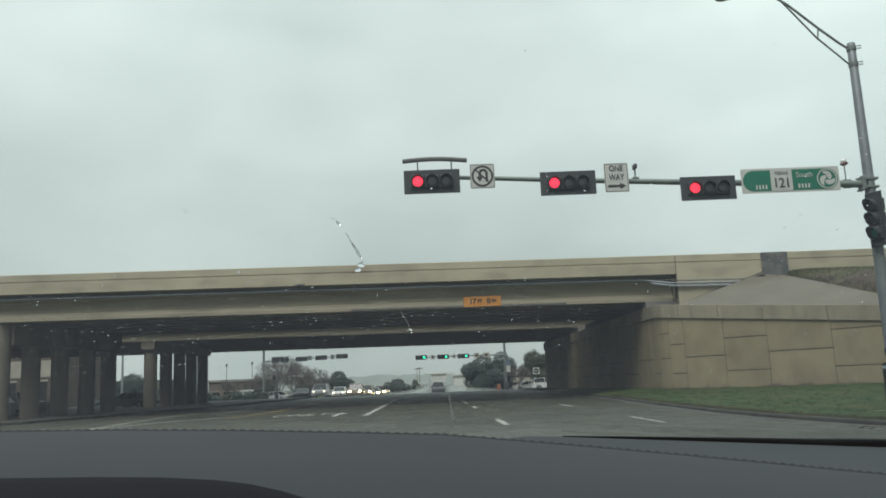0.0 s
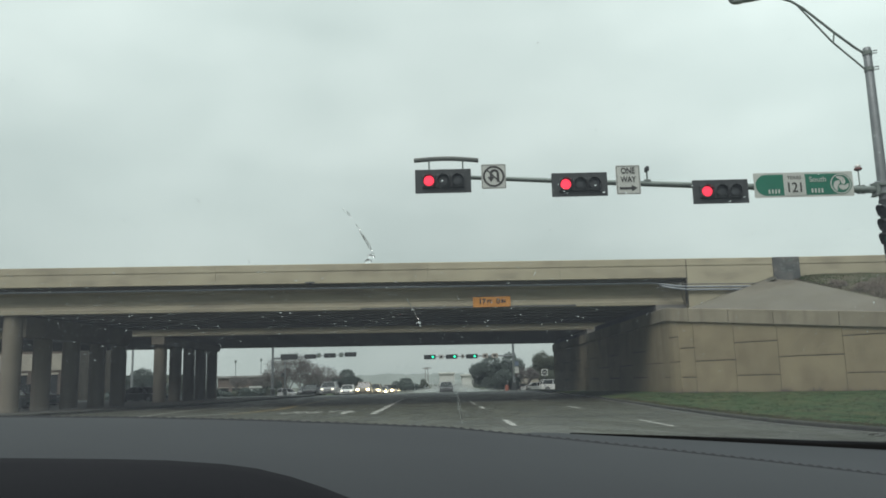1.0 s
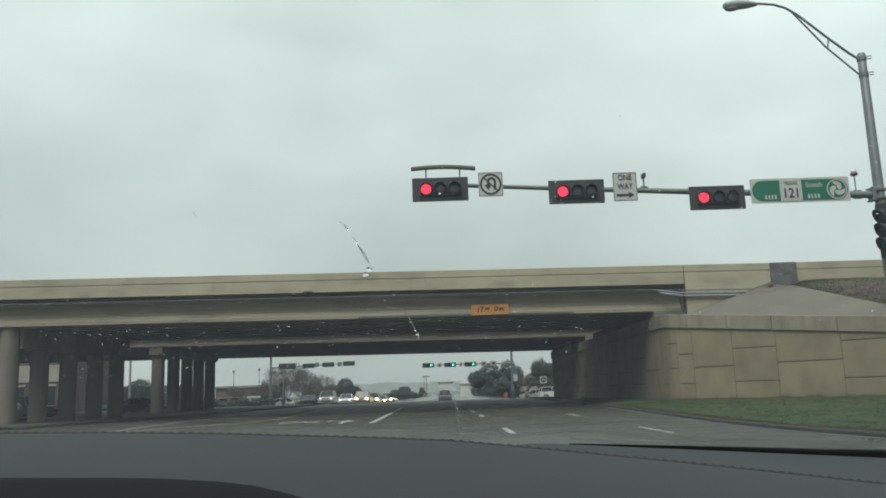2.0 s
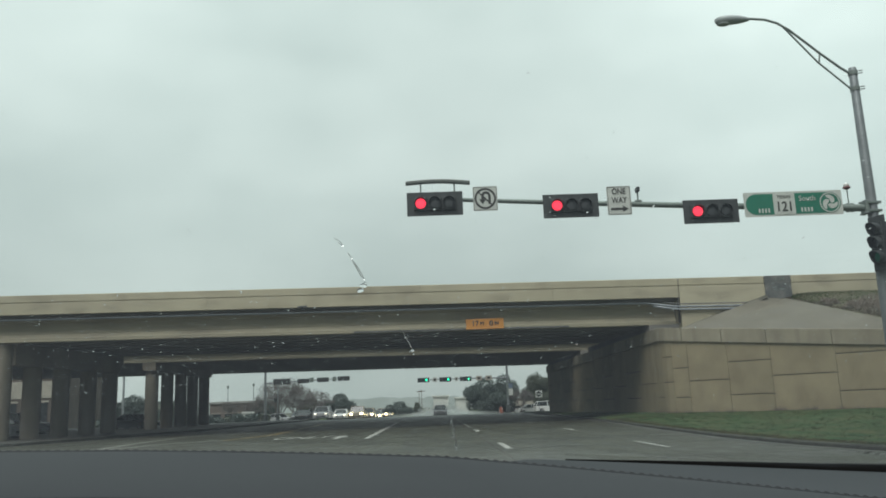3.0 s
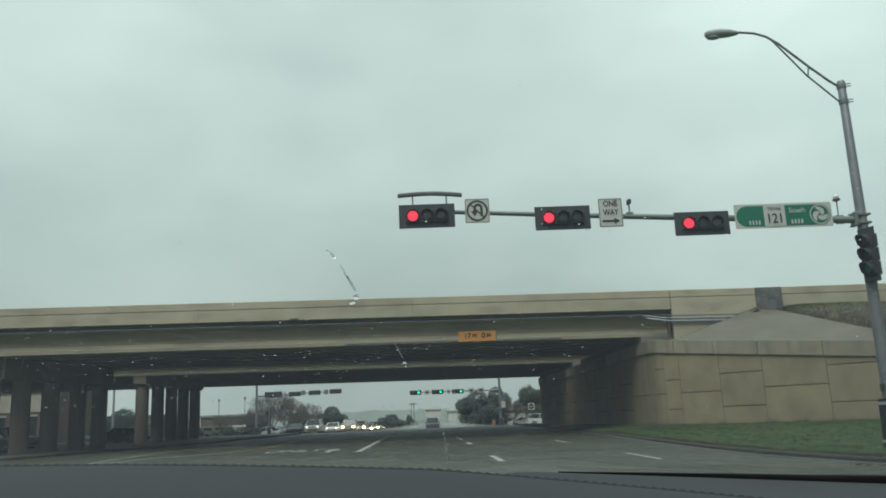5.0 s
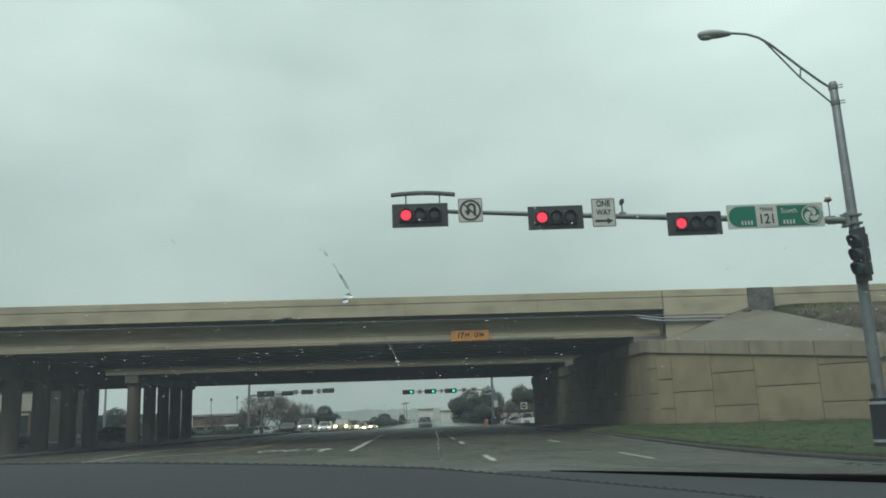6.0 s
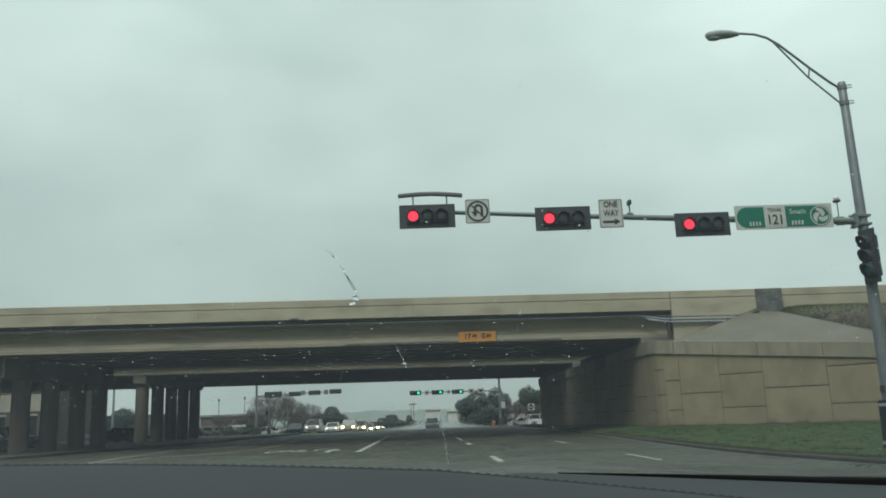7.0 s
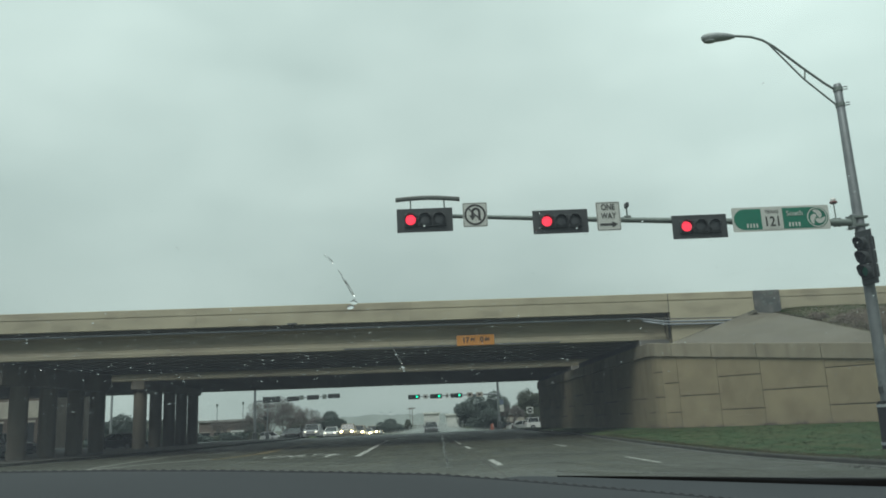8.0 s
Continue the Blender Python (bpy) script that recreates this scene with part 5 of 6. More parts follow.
# ---- vehicles ----
def vehicle(label, colour, m, kind="sedan", lights="", group="vehicles"):
    """A car that points to -y in its own space, 0 at the middle of its ground; lights: front (bright), low (dim front), rear or nothing lit."""
    L, W, H = {"sedan": (4.7, 1.82, 1.45), "suv": (4.8, 1.92, 1.75), "pickup": (5.6, 2.0, 1.85)}[kind]
    v = thing(kind if kind == "pickup" else "car", label, "car", (0, 0, 0), group)
    h = L / 2
    belt, sill = H * 0.60, 0.24
    side = {
        "sedan": [(-h, 0.55), (-h + 0.08, 0.72), (-h + 0.95, belt - 0.02), (-h + 1.2, belt), (h - 0.9, belt + 0.04), (h - 0.06, belt - 0.02), (h, 0.62)],
        "suv": [(-h, 0.6), (-h + 0.06, 0.88), (-h + 0.9, belt - 0.02), (-h + 1.1, belt), (h - 0.3, belt + 0.03), (h - 0.03, belt), (h, 0.65)],
        "pickup": [(-h, 0.6), (-h + 0.05, 0.98), (-h + 1.2, belt - 0.02), (-h + 1.4, belt), (h - 0.3, belt + 0.02), (h - 0.02, belt), (h, 0.65)],
    }[kind]
    outline = side + [(h - 0.04, sill + 0.1), (h - 0.5, sill), (-h + 0.5, sill), (-h + 0.05, sill + 0.08)]
    bm = bmesh.new()
    rings = []
    for x, k in ((-W / 2, 0.965), (-W / 2 + 0.10, 1.0), (0, 1.012), (W / 2 - 0.10, 1.0), (W / 2, 0.965)):
        rings.append([(x, y * k, sill + (z - sill) * (k if abs(x) > W / 2 - 0.01 else 1)) for y, z in outline])
    loft(bm, rings)
    part("body", bm, CAR_PAINT[colour], v, "", True)
    cab = {
        "sedan": [(-h + 1.15, belt - 0.03), (-h + 1.95, H), (h - 1.75, H), (h - 0.75, belt)],
        "suv": [(-h + 1.0, belt - 0.03), (-h + 1.6, H), (h - 0.45, H), (h - 0.12, belt)],
        "pickup": [(-h + 1.3, belt - 0.03), (-h + 1.85, H), (h - 2.25, H), (h - 2.0, belt)],
    }[kind]
    bm = bmesh.new()
    low = [[(sx * (W / 2 - 0.07), cab[0][0], cab[0][1]), (sx * (W / 2 - 0.26), cab[1][0], cab[1][1] - 0.05), (sx * (W / 2 - 0.26), cab[2][0], cab[2][1] - 0.05), (sx * (W / 2 - 0.07), cab[3][0], cab[3][1])] for sx in (-1, 1)]
    loft(bm, low)
    part("windows", bm, M_CARGLASS, v, "dark glass")
    bm = bmesh.new()
    box(bm, -W / 2 + 0.25, W / 2 - 0.25, cab[1][0] - 0.04, cab[2][0] + 0.04, H - 0.07, H, 0.03)
    for sx in (-1, 1):
        for (ya, za), (yb, zb) in ((cab[0], cab[1]), (cab[3], cab[2])):
            tube(bm, [(sx * (W / 2 - 0.06), ya, za), (sx * (W / 2 - 0.25), yb, zb - 0.04)], 0.045, 6)
        ym = (cab[1][0] + cab[2][0]) / 2
        tube(bm, [(sx * (W / 2 - 0.06), ym, belt), (sx * (W / 2 - 0.25), ym, H - 0.04)], 0.04, 6)
    part("roof", bm, CAR_PAINT[colour], v)
    r = 0.33 if kind == "sedan" else 0.37
    for sx in (-1, 1):
        for y in (-h + 0.9, h - 0.95):
            bm = bmesh.new()
            tube(bm, [(sx * (W / 2 - 0.22), y, r), (sx * (W / 2 - 0.02), y, r), (sx * (W / 2 + 0.01), y, r)], [r, r, r - 0.04], 18)
            wheel = part("wheel", bm, M_TYRE, v)
            part("rim", tube(bmesh.new(), [(sx * (W / 2 - 0.05), y, r), (sx * (W / 2 + 0.018), y, r)], [r * 0.66, r * 0.6], 14), M_RIM, wheel, "metal rim")
        zf = 0.68 if kind == "sedan" else 0.82
        bm = bmesh.new()
        wide = 0.19 if lights == "front" else 0.14
        box(bm, sx * (W / 2 - 0.30) - wide, sx * (W / 2 - 0.30) + wide, -h - 0.02, -h + 0.16, zf - wide * 0.55, zf + wide * 0.55, 0.03)
        part("headlight", bm, {"front": M_HEADLIGHT, "low": M_HEADLIGHT_DIM}.get(lights, M_RIM), v, "lit headlight" if lights in ("front", "low") else "unlit headlight")
        bm = bmesh.new()
        box(bm, sx * (W / 2 - 0.20) - 0.13, sx * (W / 2 - 0.20) + 0.13, h - 0.14, h + 0.015, zf + 0.02, zf + 0.22, 0.02)
        part("tail_light", bm, M_TAIL if lights == "rear" else M_SIGNRED, v, "red tail light")
        bm = bmesh.new()
        box(bm, sx * (W / 2 + 0.08) - 0.10, sx * (W / 2 + 0.08) + 0.10, cab[0][0] + 0.25, cab[0][0] + 0.35, belt + 0.02, belt + 0.16, 0.03)
        part("mirror", bm, CAR_PAINT[colour], v)
    bm = bmesh.new()
    box(bm, -0.55, 0.55, -h - 0.015, -h + 0.1, 0.42, 0.58, 0.02)
    part("grille", bm, M_BLACK, v, "black grille")
    v.matrix_basis = m
    return v


def stand(x, y, turn=0.0):
    return pose(x, y, dip(y), 0, 0, turn)


# oncoming queue with headlights on
QUEUE = [(-17.9, 111, "grey", "sedan", ""), (-16.1, 104, "black", "sedan", ""), (-13.8, 104, "silver", "suv", "low"), (-12.1, 110, "white", "sedan", "low"), (-10.1, 112.5, "champagne", "pickup", "front"),
         (-9.2, 119.5, "champagne", "suv", "front"), (-8.5, 126, "silver", "sedan", "front"), (-7.9, 132, "champagne", "suv", "front"), (-7.2, 139, "white", "suv", "front")]
STATE = {"": "unlit headlights", "low": "dim headlights", "front": "bright warm headlights"}
for x, y, c, k, state in QUEUE:
    vehicle(f"{c} {k} waiting on wet road with {STATE[state]}", c, stand(x, y), k, state, "oncoming vehicles")
vehicle("dark suv driving away on the wet road", "grey", stand(1.3, 120.3, 0), "suv", "rear")
vehicle("grey sedan far ahead on the wet road", "grey", stand(4.1, 165, 0), "sedan", "rear")
vehicle("white sedan standing at the side road", "white", stand(15.2, 124, 96), "sedan")
vehicle("white suv standing beside a white sedan", "white", stand(17.6, 120.4, 94), "suv")
vehicle("silver sedan at the far junction", "silver", stand(-22.6, 121, 62), "sedan")
vehicle("dark green suv standing at the far junction", "green", stand(-18.6, 118, 15), "suv")
vehicle("grey pickup beyond the bridge columns", "grey", stand(-33.2, 66, 62), "pickup")
vehicle("silver suv waiting beyond the bridge columns", "silver", stand(-29.3, 54.5, 82), "suv")
vehicle("black sedan turning under the bridge", "black", stand(-27.2, 75, 70), "sedan", "rear")

# ---- far junction ----
def far_mast(label, px_, py_, tip, z0, z1, heads, mat, lit, pole_top):
    m = thing("signal_mast", label, "signal mast", (px_, py_, 0.0), "far signal masts")
    part("pole", tube(bmesh.new(), [(px_, py_, -0.02), (px_, py_, 3.0), (px_, py_, pole_top)], [0.17, 0.15, 0.12], 12), M_GALV, m, "", True)
    part("base", tube(bmesh.new(), [(px_, py_, -0.02), (px_, py_, 0.9), (px_, py_, 1.0)], [0.34, 0.32, 0.2], 10), M_BLACK, m, "dark base")
    part("mast_arm", tube(bmesh.new(), [(px_, py_, z0), ((px_ + tip) / 2, py_, (z0 + z1) / 2 + 0.05), (tip, py_, z1)], [0.11, 0.08, 0.05], 10), M_GALV, m, "", True)
    for x in heads:
        k = (x - px_) / (tip - px_)
        signal_head("black horizontal signal head " + ("showing green" if mat else "seen from behind"), (x, py_ - 0.25, z0 + (z1 - z0) * k), lit, mat, 1.45, 0.55, back=not mat)
    return m


far_mast("grey far mast arm with green signals", 9.5, 100, -1.5, 4.26, 4.34, (-0.85, 1.85, 4.35), M_GREEN, 2, 13.0)
far_mast("grey far mast arm with signals seen from behind", -20.3, 100, -9.9, 4.66, 4.92, (-15.6, -13.2, -10.65), None, 0, 13.0)
for x, w in ((0.55, 0.6), (3.2, 0.4), (6.0, 0.7), (7.2, 0.8)):
    s = thing("road_sign", "small pale sign on a far mast arm", "sign", (x, 99.8, 4.3), "far signs")
    part("plate", plate(bmesh.new(), x - w / 2, x + w / 2, 99.80, 4.05, 4.60, 0.04), M_STUCCO if w > 0.65 else M_SIGNWHITE, s)
    part("marking", plate(bmesh.new(), x - w / 4, x + w / 4, 99.79, 4.2, 4.45, 0.02), M_SIGNBLACK, s)
    bm = bmesh.new()
    box(bm, x - 0.03, x + 0.03, 99.805, 100.08, 4.15, 4.5)
    part("clamp", bm, M_GALV_DARK, s)
s = thing("street_sign", "dark long sign on the far mast arm", "sign", (-18.4, 99.8, 4.9), "far signs")
part("plate", plate(bmesh.new(), -19.3, -17.2, 99.8, 4.45, 5.15, 0.05), M_BLACK, s)
bm = bmesh.new()
box(bm, -18.3, -18.2, 99.808, 100.1, 4.6, 4.9)
part("clamp", bm, M_GALV_DARK, s)
for x, w in ((-14.6, 0.5), (-11.8, 0.5)):
    s = thing("road_sign", "small sign on the far mast arm", "sign", (x, 99.8, 4.85), "far signs")
    part("plate", plate(bmesh.new(), x - w / 2, x + w / 2, 99.80, 4.6, 5.15, 0.04), M_GALV_DARK, s)
    bm = bmesh.new()
    box(bm, x - 0.03, x + 0.03, 99.805, 100.08, 4.75, 5.0)
    part("clamp", bm, M_GALV_DARK, s)
# banners on the far pole, and posts with signs
s = thing("pole_sign", "blue and white signs on the far pole", "sign", (9.75, 99.8, 2.6), "far signs")
part("plate", plate(bmesh.new(), 9.6, 10.1, 99.74, 2.95, 3.55, 0.03), M_SIGNBLUE, s, "blue plate")
part("plate", plate(bmesh.new(), 9.6, 10.1, 99.74, 2.1, 2.9, 0.03), M_SIGNWHITE, s, "white plate")
bm = bmesh.new()
box(bm, 9.4, 9.62, 99.75, 99.95, 1.9, 3.55)
part("clamp", bm, M_GALV_DARK, s)
for x, y, z, mat in ((13.7, 103, 2.2, M_SIGNWHITE),):
    s = thing("road_sign", "square sign with a dark disc on a post", "sign", (x, y, 0.0), "far signs")
    part("post", tube(bmesh.new(), [(x, y, -0.05), (x, y, z + 0.4)], 0.04, 6), M_GALV, s)
    part("plate", plate(bmesh.new(), x - 0.42, x + 0.42, y - 0.06, z - 0.42, z + 0.42, 0.03), mat, s)
    part("disc", ring(bmesh.new(), x, z, y - 0.066, 0.0, 0.34, n=16), M_BLACK, s, "dark disc")
    bm = bmesh.new()
    box(bm, x - 0.22, x + 0.22, y - 0.072, y - 0.0665, z - 0.05, z + 0.05)
    part("bar", bm, mat, s, "pale bar")
p = thing("signal_post", "grey pedestrian signal post with small head", "signal post", (-18.5, 98.5, 0.0))
part("post", tube(bmesh.new(), [(-18.5, 98.5, -0.02), (-18.5, 98.5, 4.4)], [0.09, 0.07], 8), M_GALV, p)
part("base", tube(bmesh.new(), [(-18.5, 98.5, -0.02), (-18.5, 98.5, 0.9)], [0.25, 0.16], 8), M_BLACK, p, "dark base")
bm = bmesh.new()
box(bm, -18.95, -18.55, 98.35, 98.6, 2.3, 2.8, 0.03)
part("housing", bm, M_BLACK, p)

p = thing("signal_post", "pale grey post beyond the bridge columns", "signal post", (-36.1, 96.0, 0.0))
part("post", tube(bmesh.new(), [(-36.1, 96.0, -0.03), (-36.1, 96.0, 9.0)], [0.15, 0.11], 10), M_LAMP, p, "", True)
part("base", tube(bmesh.new(), [(-36.1, 96.0, -0.03), (-36.1, 96.0, 0.5)], [0.26, 0.19], 10), M_GALV_DARK, p)

# spray thrown up by the tyres on the wet road
rng = random.Random(17)
verts, faces = [], []
for i in range(64000):
    q, plume = rng.random(), rng.random() < 0.13
    x, y = 1.7 + rng.gauss(0, 1.5 if plume else 2.0 + 1.8 * (1 - q)), 119 + 15 * q
    z = dip(y) + 0.03 + abs(rng.gauss(0, 0.85 if plume else 0.20 + 0.18 * q))
    w = 0.02 + 0.04 * rng.random()
    n = len(verts)
    verts += [(x - w, y, z - w), (x + w, y + w, z - w), (x, y - w, z + w), (x, y + w, z + 0.2 * w)]
    faces += [(n, n + 1, n + 2), (n, n + 3, n + 1), (n + 1, n + 3, n + 2), (n, n + 2, n + 3)]
me = bpy.data.meshes.new("spray")
me.from_pydata(verts, [], faces)
me.materials.append(M_SPRAY)
tagged(new("spray", me), "fine white water spray over the wet road", "spray", kind="stuff")

# traffic barrel on the far corner
b = thing("traffic_barrel", "orange-red traffic barrel with pale bands beside the far road", "barrel", (9.86, 115.0, 0.0))
part("body", tube(bmesh.new(), [(9.86, 115, 0.06), (9.86, 115, 0.9), (9.86, 115, 0.98)], [0.29, 0.24, 0.16], 16), M_BARREL, b, "", True)
part("foot", tube(bmesh.new(), [(9.86, 115, 0.0), (9.86, 115, 0.06)], [0.38, 0.36], 16), M_RUBBER, b, "black rubber foot")
for z in (0.42, 0.70):
    part("band", tube(bmesh.new(), [(9.86, 115, z), (9.86, 115, z + 0.12)], [0.285 - 0.05 * z, 0.279 - 0.05 * z], 16), M_SIGNWHITE, b, "pale reflective band")

# verges at the far corners
bm = bmesh.new()
prism(bm, [(11.0, 92.0), (80, 92.0), (80, 104), (13.5, 104), (11.4, 99)], "z", -0.05, 0.025)
settle(bm)
tagged(part("grass_verge", bm, M_GRASS), "grass corner beyond the bridge", "grass verge", kind="structure")
bm = bmesh.new()
prism(bm, [(7.4, 127), (90, 127), (90, 300), (12, 300), (8.5, 160)], "z", -0.03, 0.08)
settle(bm)
tagged(part("grass_verge", bm, M_GRASS), "dull grass strip beside the far road", "grass verge", kind="structure")
bm = bmesh.new()
prism(bm, [(-90, 101), (-19.5, 97), (-17.5, 100), (-18, 118), (-22, 300), (-90, 300)], "z", -0.03, 0.10)
settle(bm)
tagged(part("grass_verge", bm, M_GRASS), "grass lawn at the far corner", "grass verge", kind="structure")
bm = bmesh.new()
prism(bm, [(-4.6, 118), (-2.6, 118), (-1.5, 300), (-6, 300)], "z", -0.03, 0.14)
settle(bm)
tagged(part("median", bm, M_DRYGRASS), "raised grass median in the far road", "median", kind="structure")

# ---- trees, shrubs ----
def leaf_cloud(bm, blobs, count, size, rng):
    """Many small leaf clusters over a few uneven lobes."""
    tot = sum(b[3] * b[4] * b[5] for b in blobs)
    for cx, cy, cz, rx, ry, rz in blobs:
        for _ in range(int(count * rx * ry * rz / tot)):
            d = Vector((rng.gauss(0, 1), rng.gauss(0, 1), rng.gauss(0, 1))).normalized() * (0.55 + 0.5 * rng.random() ** 0.6)
            d *= 1 + 0.25 * noise.noise(d * 2.3 + Vector((cx, cy, cz)))
            c = Vector((cx + rx * d.x, cy + ry * d.y, cz + rz * d.z))
            a = Vector((rng.uniform(-1, 1), rng.uniform(-1, 1), rng.uniform(-1, 1))).normalized()
            b = a.orthogonal().normalized()
            s = size * (0.6 + 0.8 * rng.random())
            vs = [bm.verts.new(c + a * s), bm.verts.new(c + b * s * 0.6), bm.verts.new(c - a * s), bm.verts.new(c - b * s * 0.6)]
            bm.faces.new(vs)


def tree(label, x, y, h, spread, mat, seed, trunk=0.3, lobes=7, count=2600, size=0.28, low=0.3):
    rng = random.Random(seed)
    t = thing("tree", label, "tree", (x, y, 0.05), "trees")
    top = Vector((x, y, h * 0.55))
    part("trunk", tube(bmesh.new(), [(x, y, 0.0), (x + 0.05, y, h * 0.2), tuple(top)], [trunk, trunk * 0.8, trunk * 0.4], 8), M_BARK, t, "", True)
    bm = bmesh.new()
    blobs = []
    for i in range(2 * lobes):
        a = math.pi * i / lobes + rng.random()
        r = spread * (0.25 + 0.5 * rng.random())
        c = (x + r * math.cos(a), y + r * math.sin(a), h * (low + 0.12) + h * 0.38 * rng.random())
        q = 0.30 + 0.16 * rng.random()
        blobs.append((*c, spread * q, spread * q, h * (0.11 + 0.1 * rng.random())))
        tube(bm, [(x, y, h * 0.22), tuple((Vector((x, y, h * 0.35)) + Vector(c)) / 2), c], [trunk * 0.45, trunk * 0.3, trunk * 0.1], 5)
    blobs.append((x, y, h * 0.70, spread * 0.50, spread * 0.50, h * 0.24))
    part("limbs", bm, M_BARK, t)
    bm = bmesh.new()
    leaf_cloud(bm, blobs, count, size, rng)
    me = bpy.data.meshes.new("crown")
    bm.to_mesh(me)
    bm.free()
    me.materials.append(mat)
    me.transform(Matrix.Translation(-BASE[t]))
    ob = new("crown", me)
    ob.parent = t
    return t


def bare_tree(label, x, y, h, seed, spread=0.45):
    rng = random.Random(seed)
    t = thing("tree", label, "tree", (x, y, 0.05), "bare trees")
    part("trunk", tube(bmesh.new(), [(x, y, 0.0), (x, y, h * 0.08), (x + 0.1, y, h * 0.17)], [0.17, 0.13, 0.09], 8), M_BARK, t, "", True)
    bm = bmesh.new()

    def grow(p, d, length, r, depth):
        q = p + d * length
        tube(bm, [tuple(p), tuple((p + q) / 2 + Vector((rng.uniform(-1, 1), rng.uniform(-1, 1), 0)) * length * 0.06), tuple(q)], [r, r * 0.8, r * 0.62], 4 if depth < 3 else 3)
        if depth < 7:
            for _ in range(3 if depth < 5 else 2):
                nd = (d + Vector((rng.uniform(-1, 1), rng.uniform(-1, 1), rng.uniform(-0.5, 0.6))) * (spread + 0.12 * depth)).normalized()
                grow(q, nd, length * (0.64 + 0.2 * rng.random()), r * 0.74, depth + 1)

    for k in range(6):
        a = 2 * math.pi * k / 6 + rng.random()
        grow(Vector((x + 0.1, y, h * 0.15)), Vector((math.cos(a) * 0.6, math.sin(a) * 0.6, 1)).normalized(), h * 0.22, 0.055, 1)
    part("limbs", bm, M_TWIG, t)
    return t


OAK = "dark evergreen oak with a dense rounded crown"
tree(OAK, -14.6, 131, 4.6, 2.6, M_LEAF, 1, 0.28, 10, 26000, 0.085, 0.08)
tree("low dark round tree on the far median", -5.1, 131, 2.9, 2.1, M_LEAF, 2, 0.2, 7, 14000, 0.075, 0.15)
tree("low dark round tree on the far median", -2.3, 133, 2.7, 0.95, M_LEAF_OLIVE, 12, 0.12, 6, 4500, 0.07, 0.15)
tree("large dark oak beside the far road", 8.7, 129, 6.3, 3.2, M_LEAF, 3, 0.32, 11, 34000, 0.09, 0.10)
tree("large dark oak beside the far road", 11.9, 132, 6.8, 2.7, M_LEAF, 4, 0.3, 10, 28000, 0.09, 0.10)
tree("olive green oak behind parked cars", 17.6, 134, 6.9, 2.5, M_LEAF_OLIVE, 5, 0.3, 8, 20000, 0.09, 0.22)
tree("olive green tree behind parked cars", 20.6, 139, 6.3, 2.6, M_LEAF_OLIVE, 15, 0.25, 7, 12000, 0.09, 0.2)
tree("dark tree beyond the bridge columns", -46.5, 128, 5.5, 3.6, M_LEAF, 6, 0.3, 8, 17000, 0.10, 0.15)
tree("dark tree beyond the bridge columns", -41.5, 134, 4.6, 3.2, M_LEAF_OLIVE, 16, 0.3, 8, 15000, 0.10, 0.1)
tree("low dark tree behind the far lawn", -31.0, 150, 4.0, 2.9, M_LEAF, 7, 0.25, 8, 15000, 0.10, 0.1)
tree("low dark tree behind the far lawn", -21.5, 146, 4.1, 2.8, M_LEAF_OLIVE, 8, 0.25, 8, 14000, 0.10, 0.12)
BARE = "bare winter tree with a dense haze of fine twigs"
bare_tree(BARE, -23.2, 126, 8.0, 21, 0.62)
bare_tree(BARE, -20.8, 124, 6.8, 22, 0.7)
bare_tree(BARE, -18.6, 128, 6.2, 23, 0.7)
bare_tree(BARE, -25.2, 130, 6.2, 25, 0.7)
bare_tree(BARE, -17.0, 133, 4.4, 28, 0.75)
bare_tree(BARE, -22.2, 134, 5.0, 29, 0.75)
bare_tree(BARE, -34.4, 140, 4.6, 26, 0.75)
bare_tree(BARE, -30.2, 138, 4.4, 27, 0.75)
bare_tree("bare young tree beside the lawn", 13.4, 122, 4.2, 24)
rng = random.Random(31)
for i in range(16):
    x, y = -47 + 1.55 * i, 113 + 2.5 * rng.random()
    hgt = 1.0 + 0.6 * rng.random()
    sh = thing("shrub", "clipped dark shrub in a low hedge", "shrub", (x, y, 0.1), "hedge shrubs")
    bm = bmesh.new()
    leaf_cloud(bm, [(x, y, hgt * 0.5, 1.0, 0.8, hgt * 0.55), (x + 0.4, y, hgt * 0.6, 0.7, 0.6, hgt * 0.4)], 420, 0.16, rng)
    ob = part("leaves", bm, M_LEAF if i % 3 else M_LEAF_OLIVE, sh)
# winter shrubs on the bank above the wall
for x, y, r, h in ((20.75, 40.5, 0.35, 0.6), (20.95, 41.5, 0.3, 0.45), (20.95, 38.9, 0.42, 0.55), (21.2, 38.1, 0.5, 0.7), (21.05, 37.2, 0.5, 0.66), (21.3, 36.3, 0.55, 0.75), (21.2, 35.4, 0.55, 0.7), (21.9, 38.9, 0.55, 0.75),
                   (22.1, 37.6, 0.6, 0.85), (22.4, 36.6, 0.55, 0.8), (21.7, 39.9, 0.4, 0.45), (22.9, 38.6, 0.55, 0.8), (23.4, 37.5, 0.6, 0.8)):
    z, h = bank_z(x, y) - 0.18, 0.66 * h
    sh = thing("shrub", "brown winter shrub on the grass bank", "shrub", (x, y, z), "bank shrubs")
    bm = bmesh.new()
    leaf_cloud(bm, [(x, y, z + h * 0.5, r * 1.15, r * 1.15, h * 0.8)], 1300, 0.03, rng)
    for k in range(34):
        a = rng.random() * 6.28
        tube(bm, [(x, y, z - 0.3), (x + r * 0.7 * math.cos(a), y + r * 0.7 * math.sin(a), z + h * (0.7 + 0.7 * rng.random()))], [0.012, 0.004], 4)
    part("twigs", bm, M_BUSH, sh)

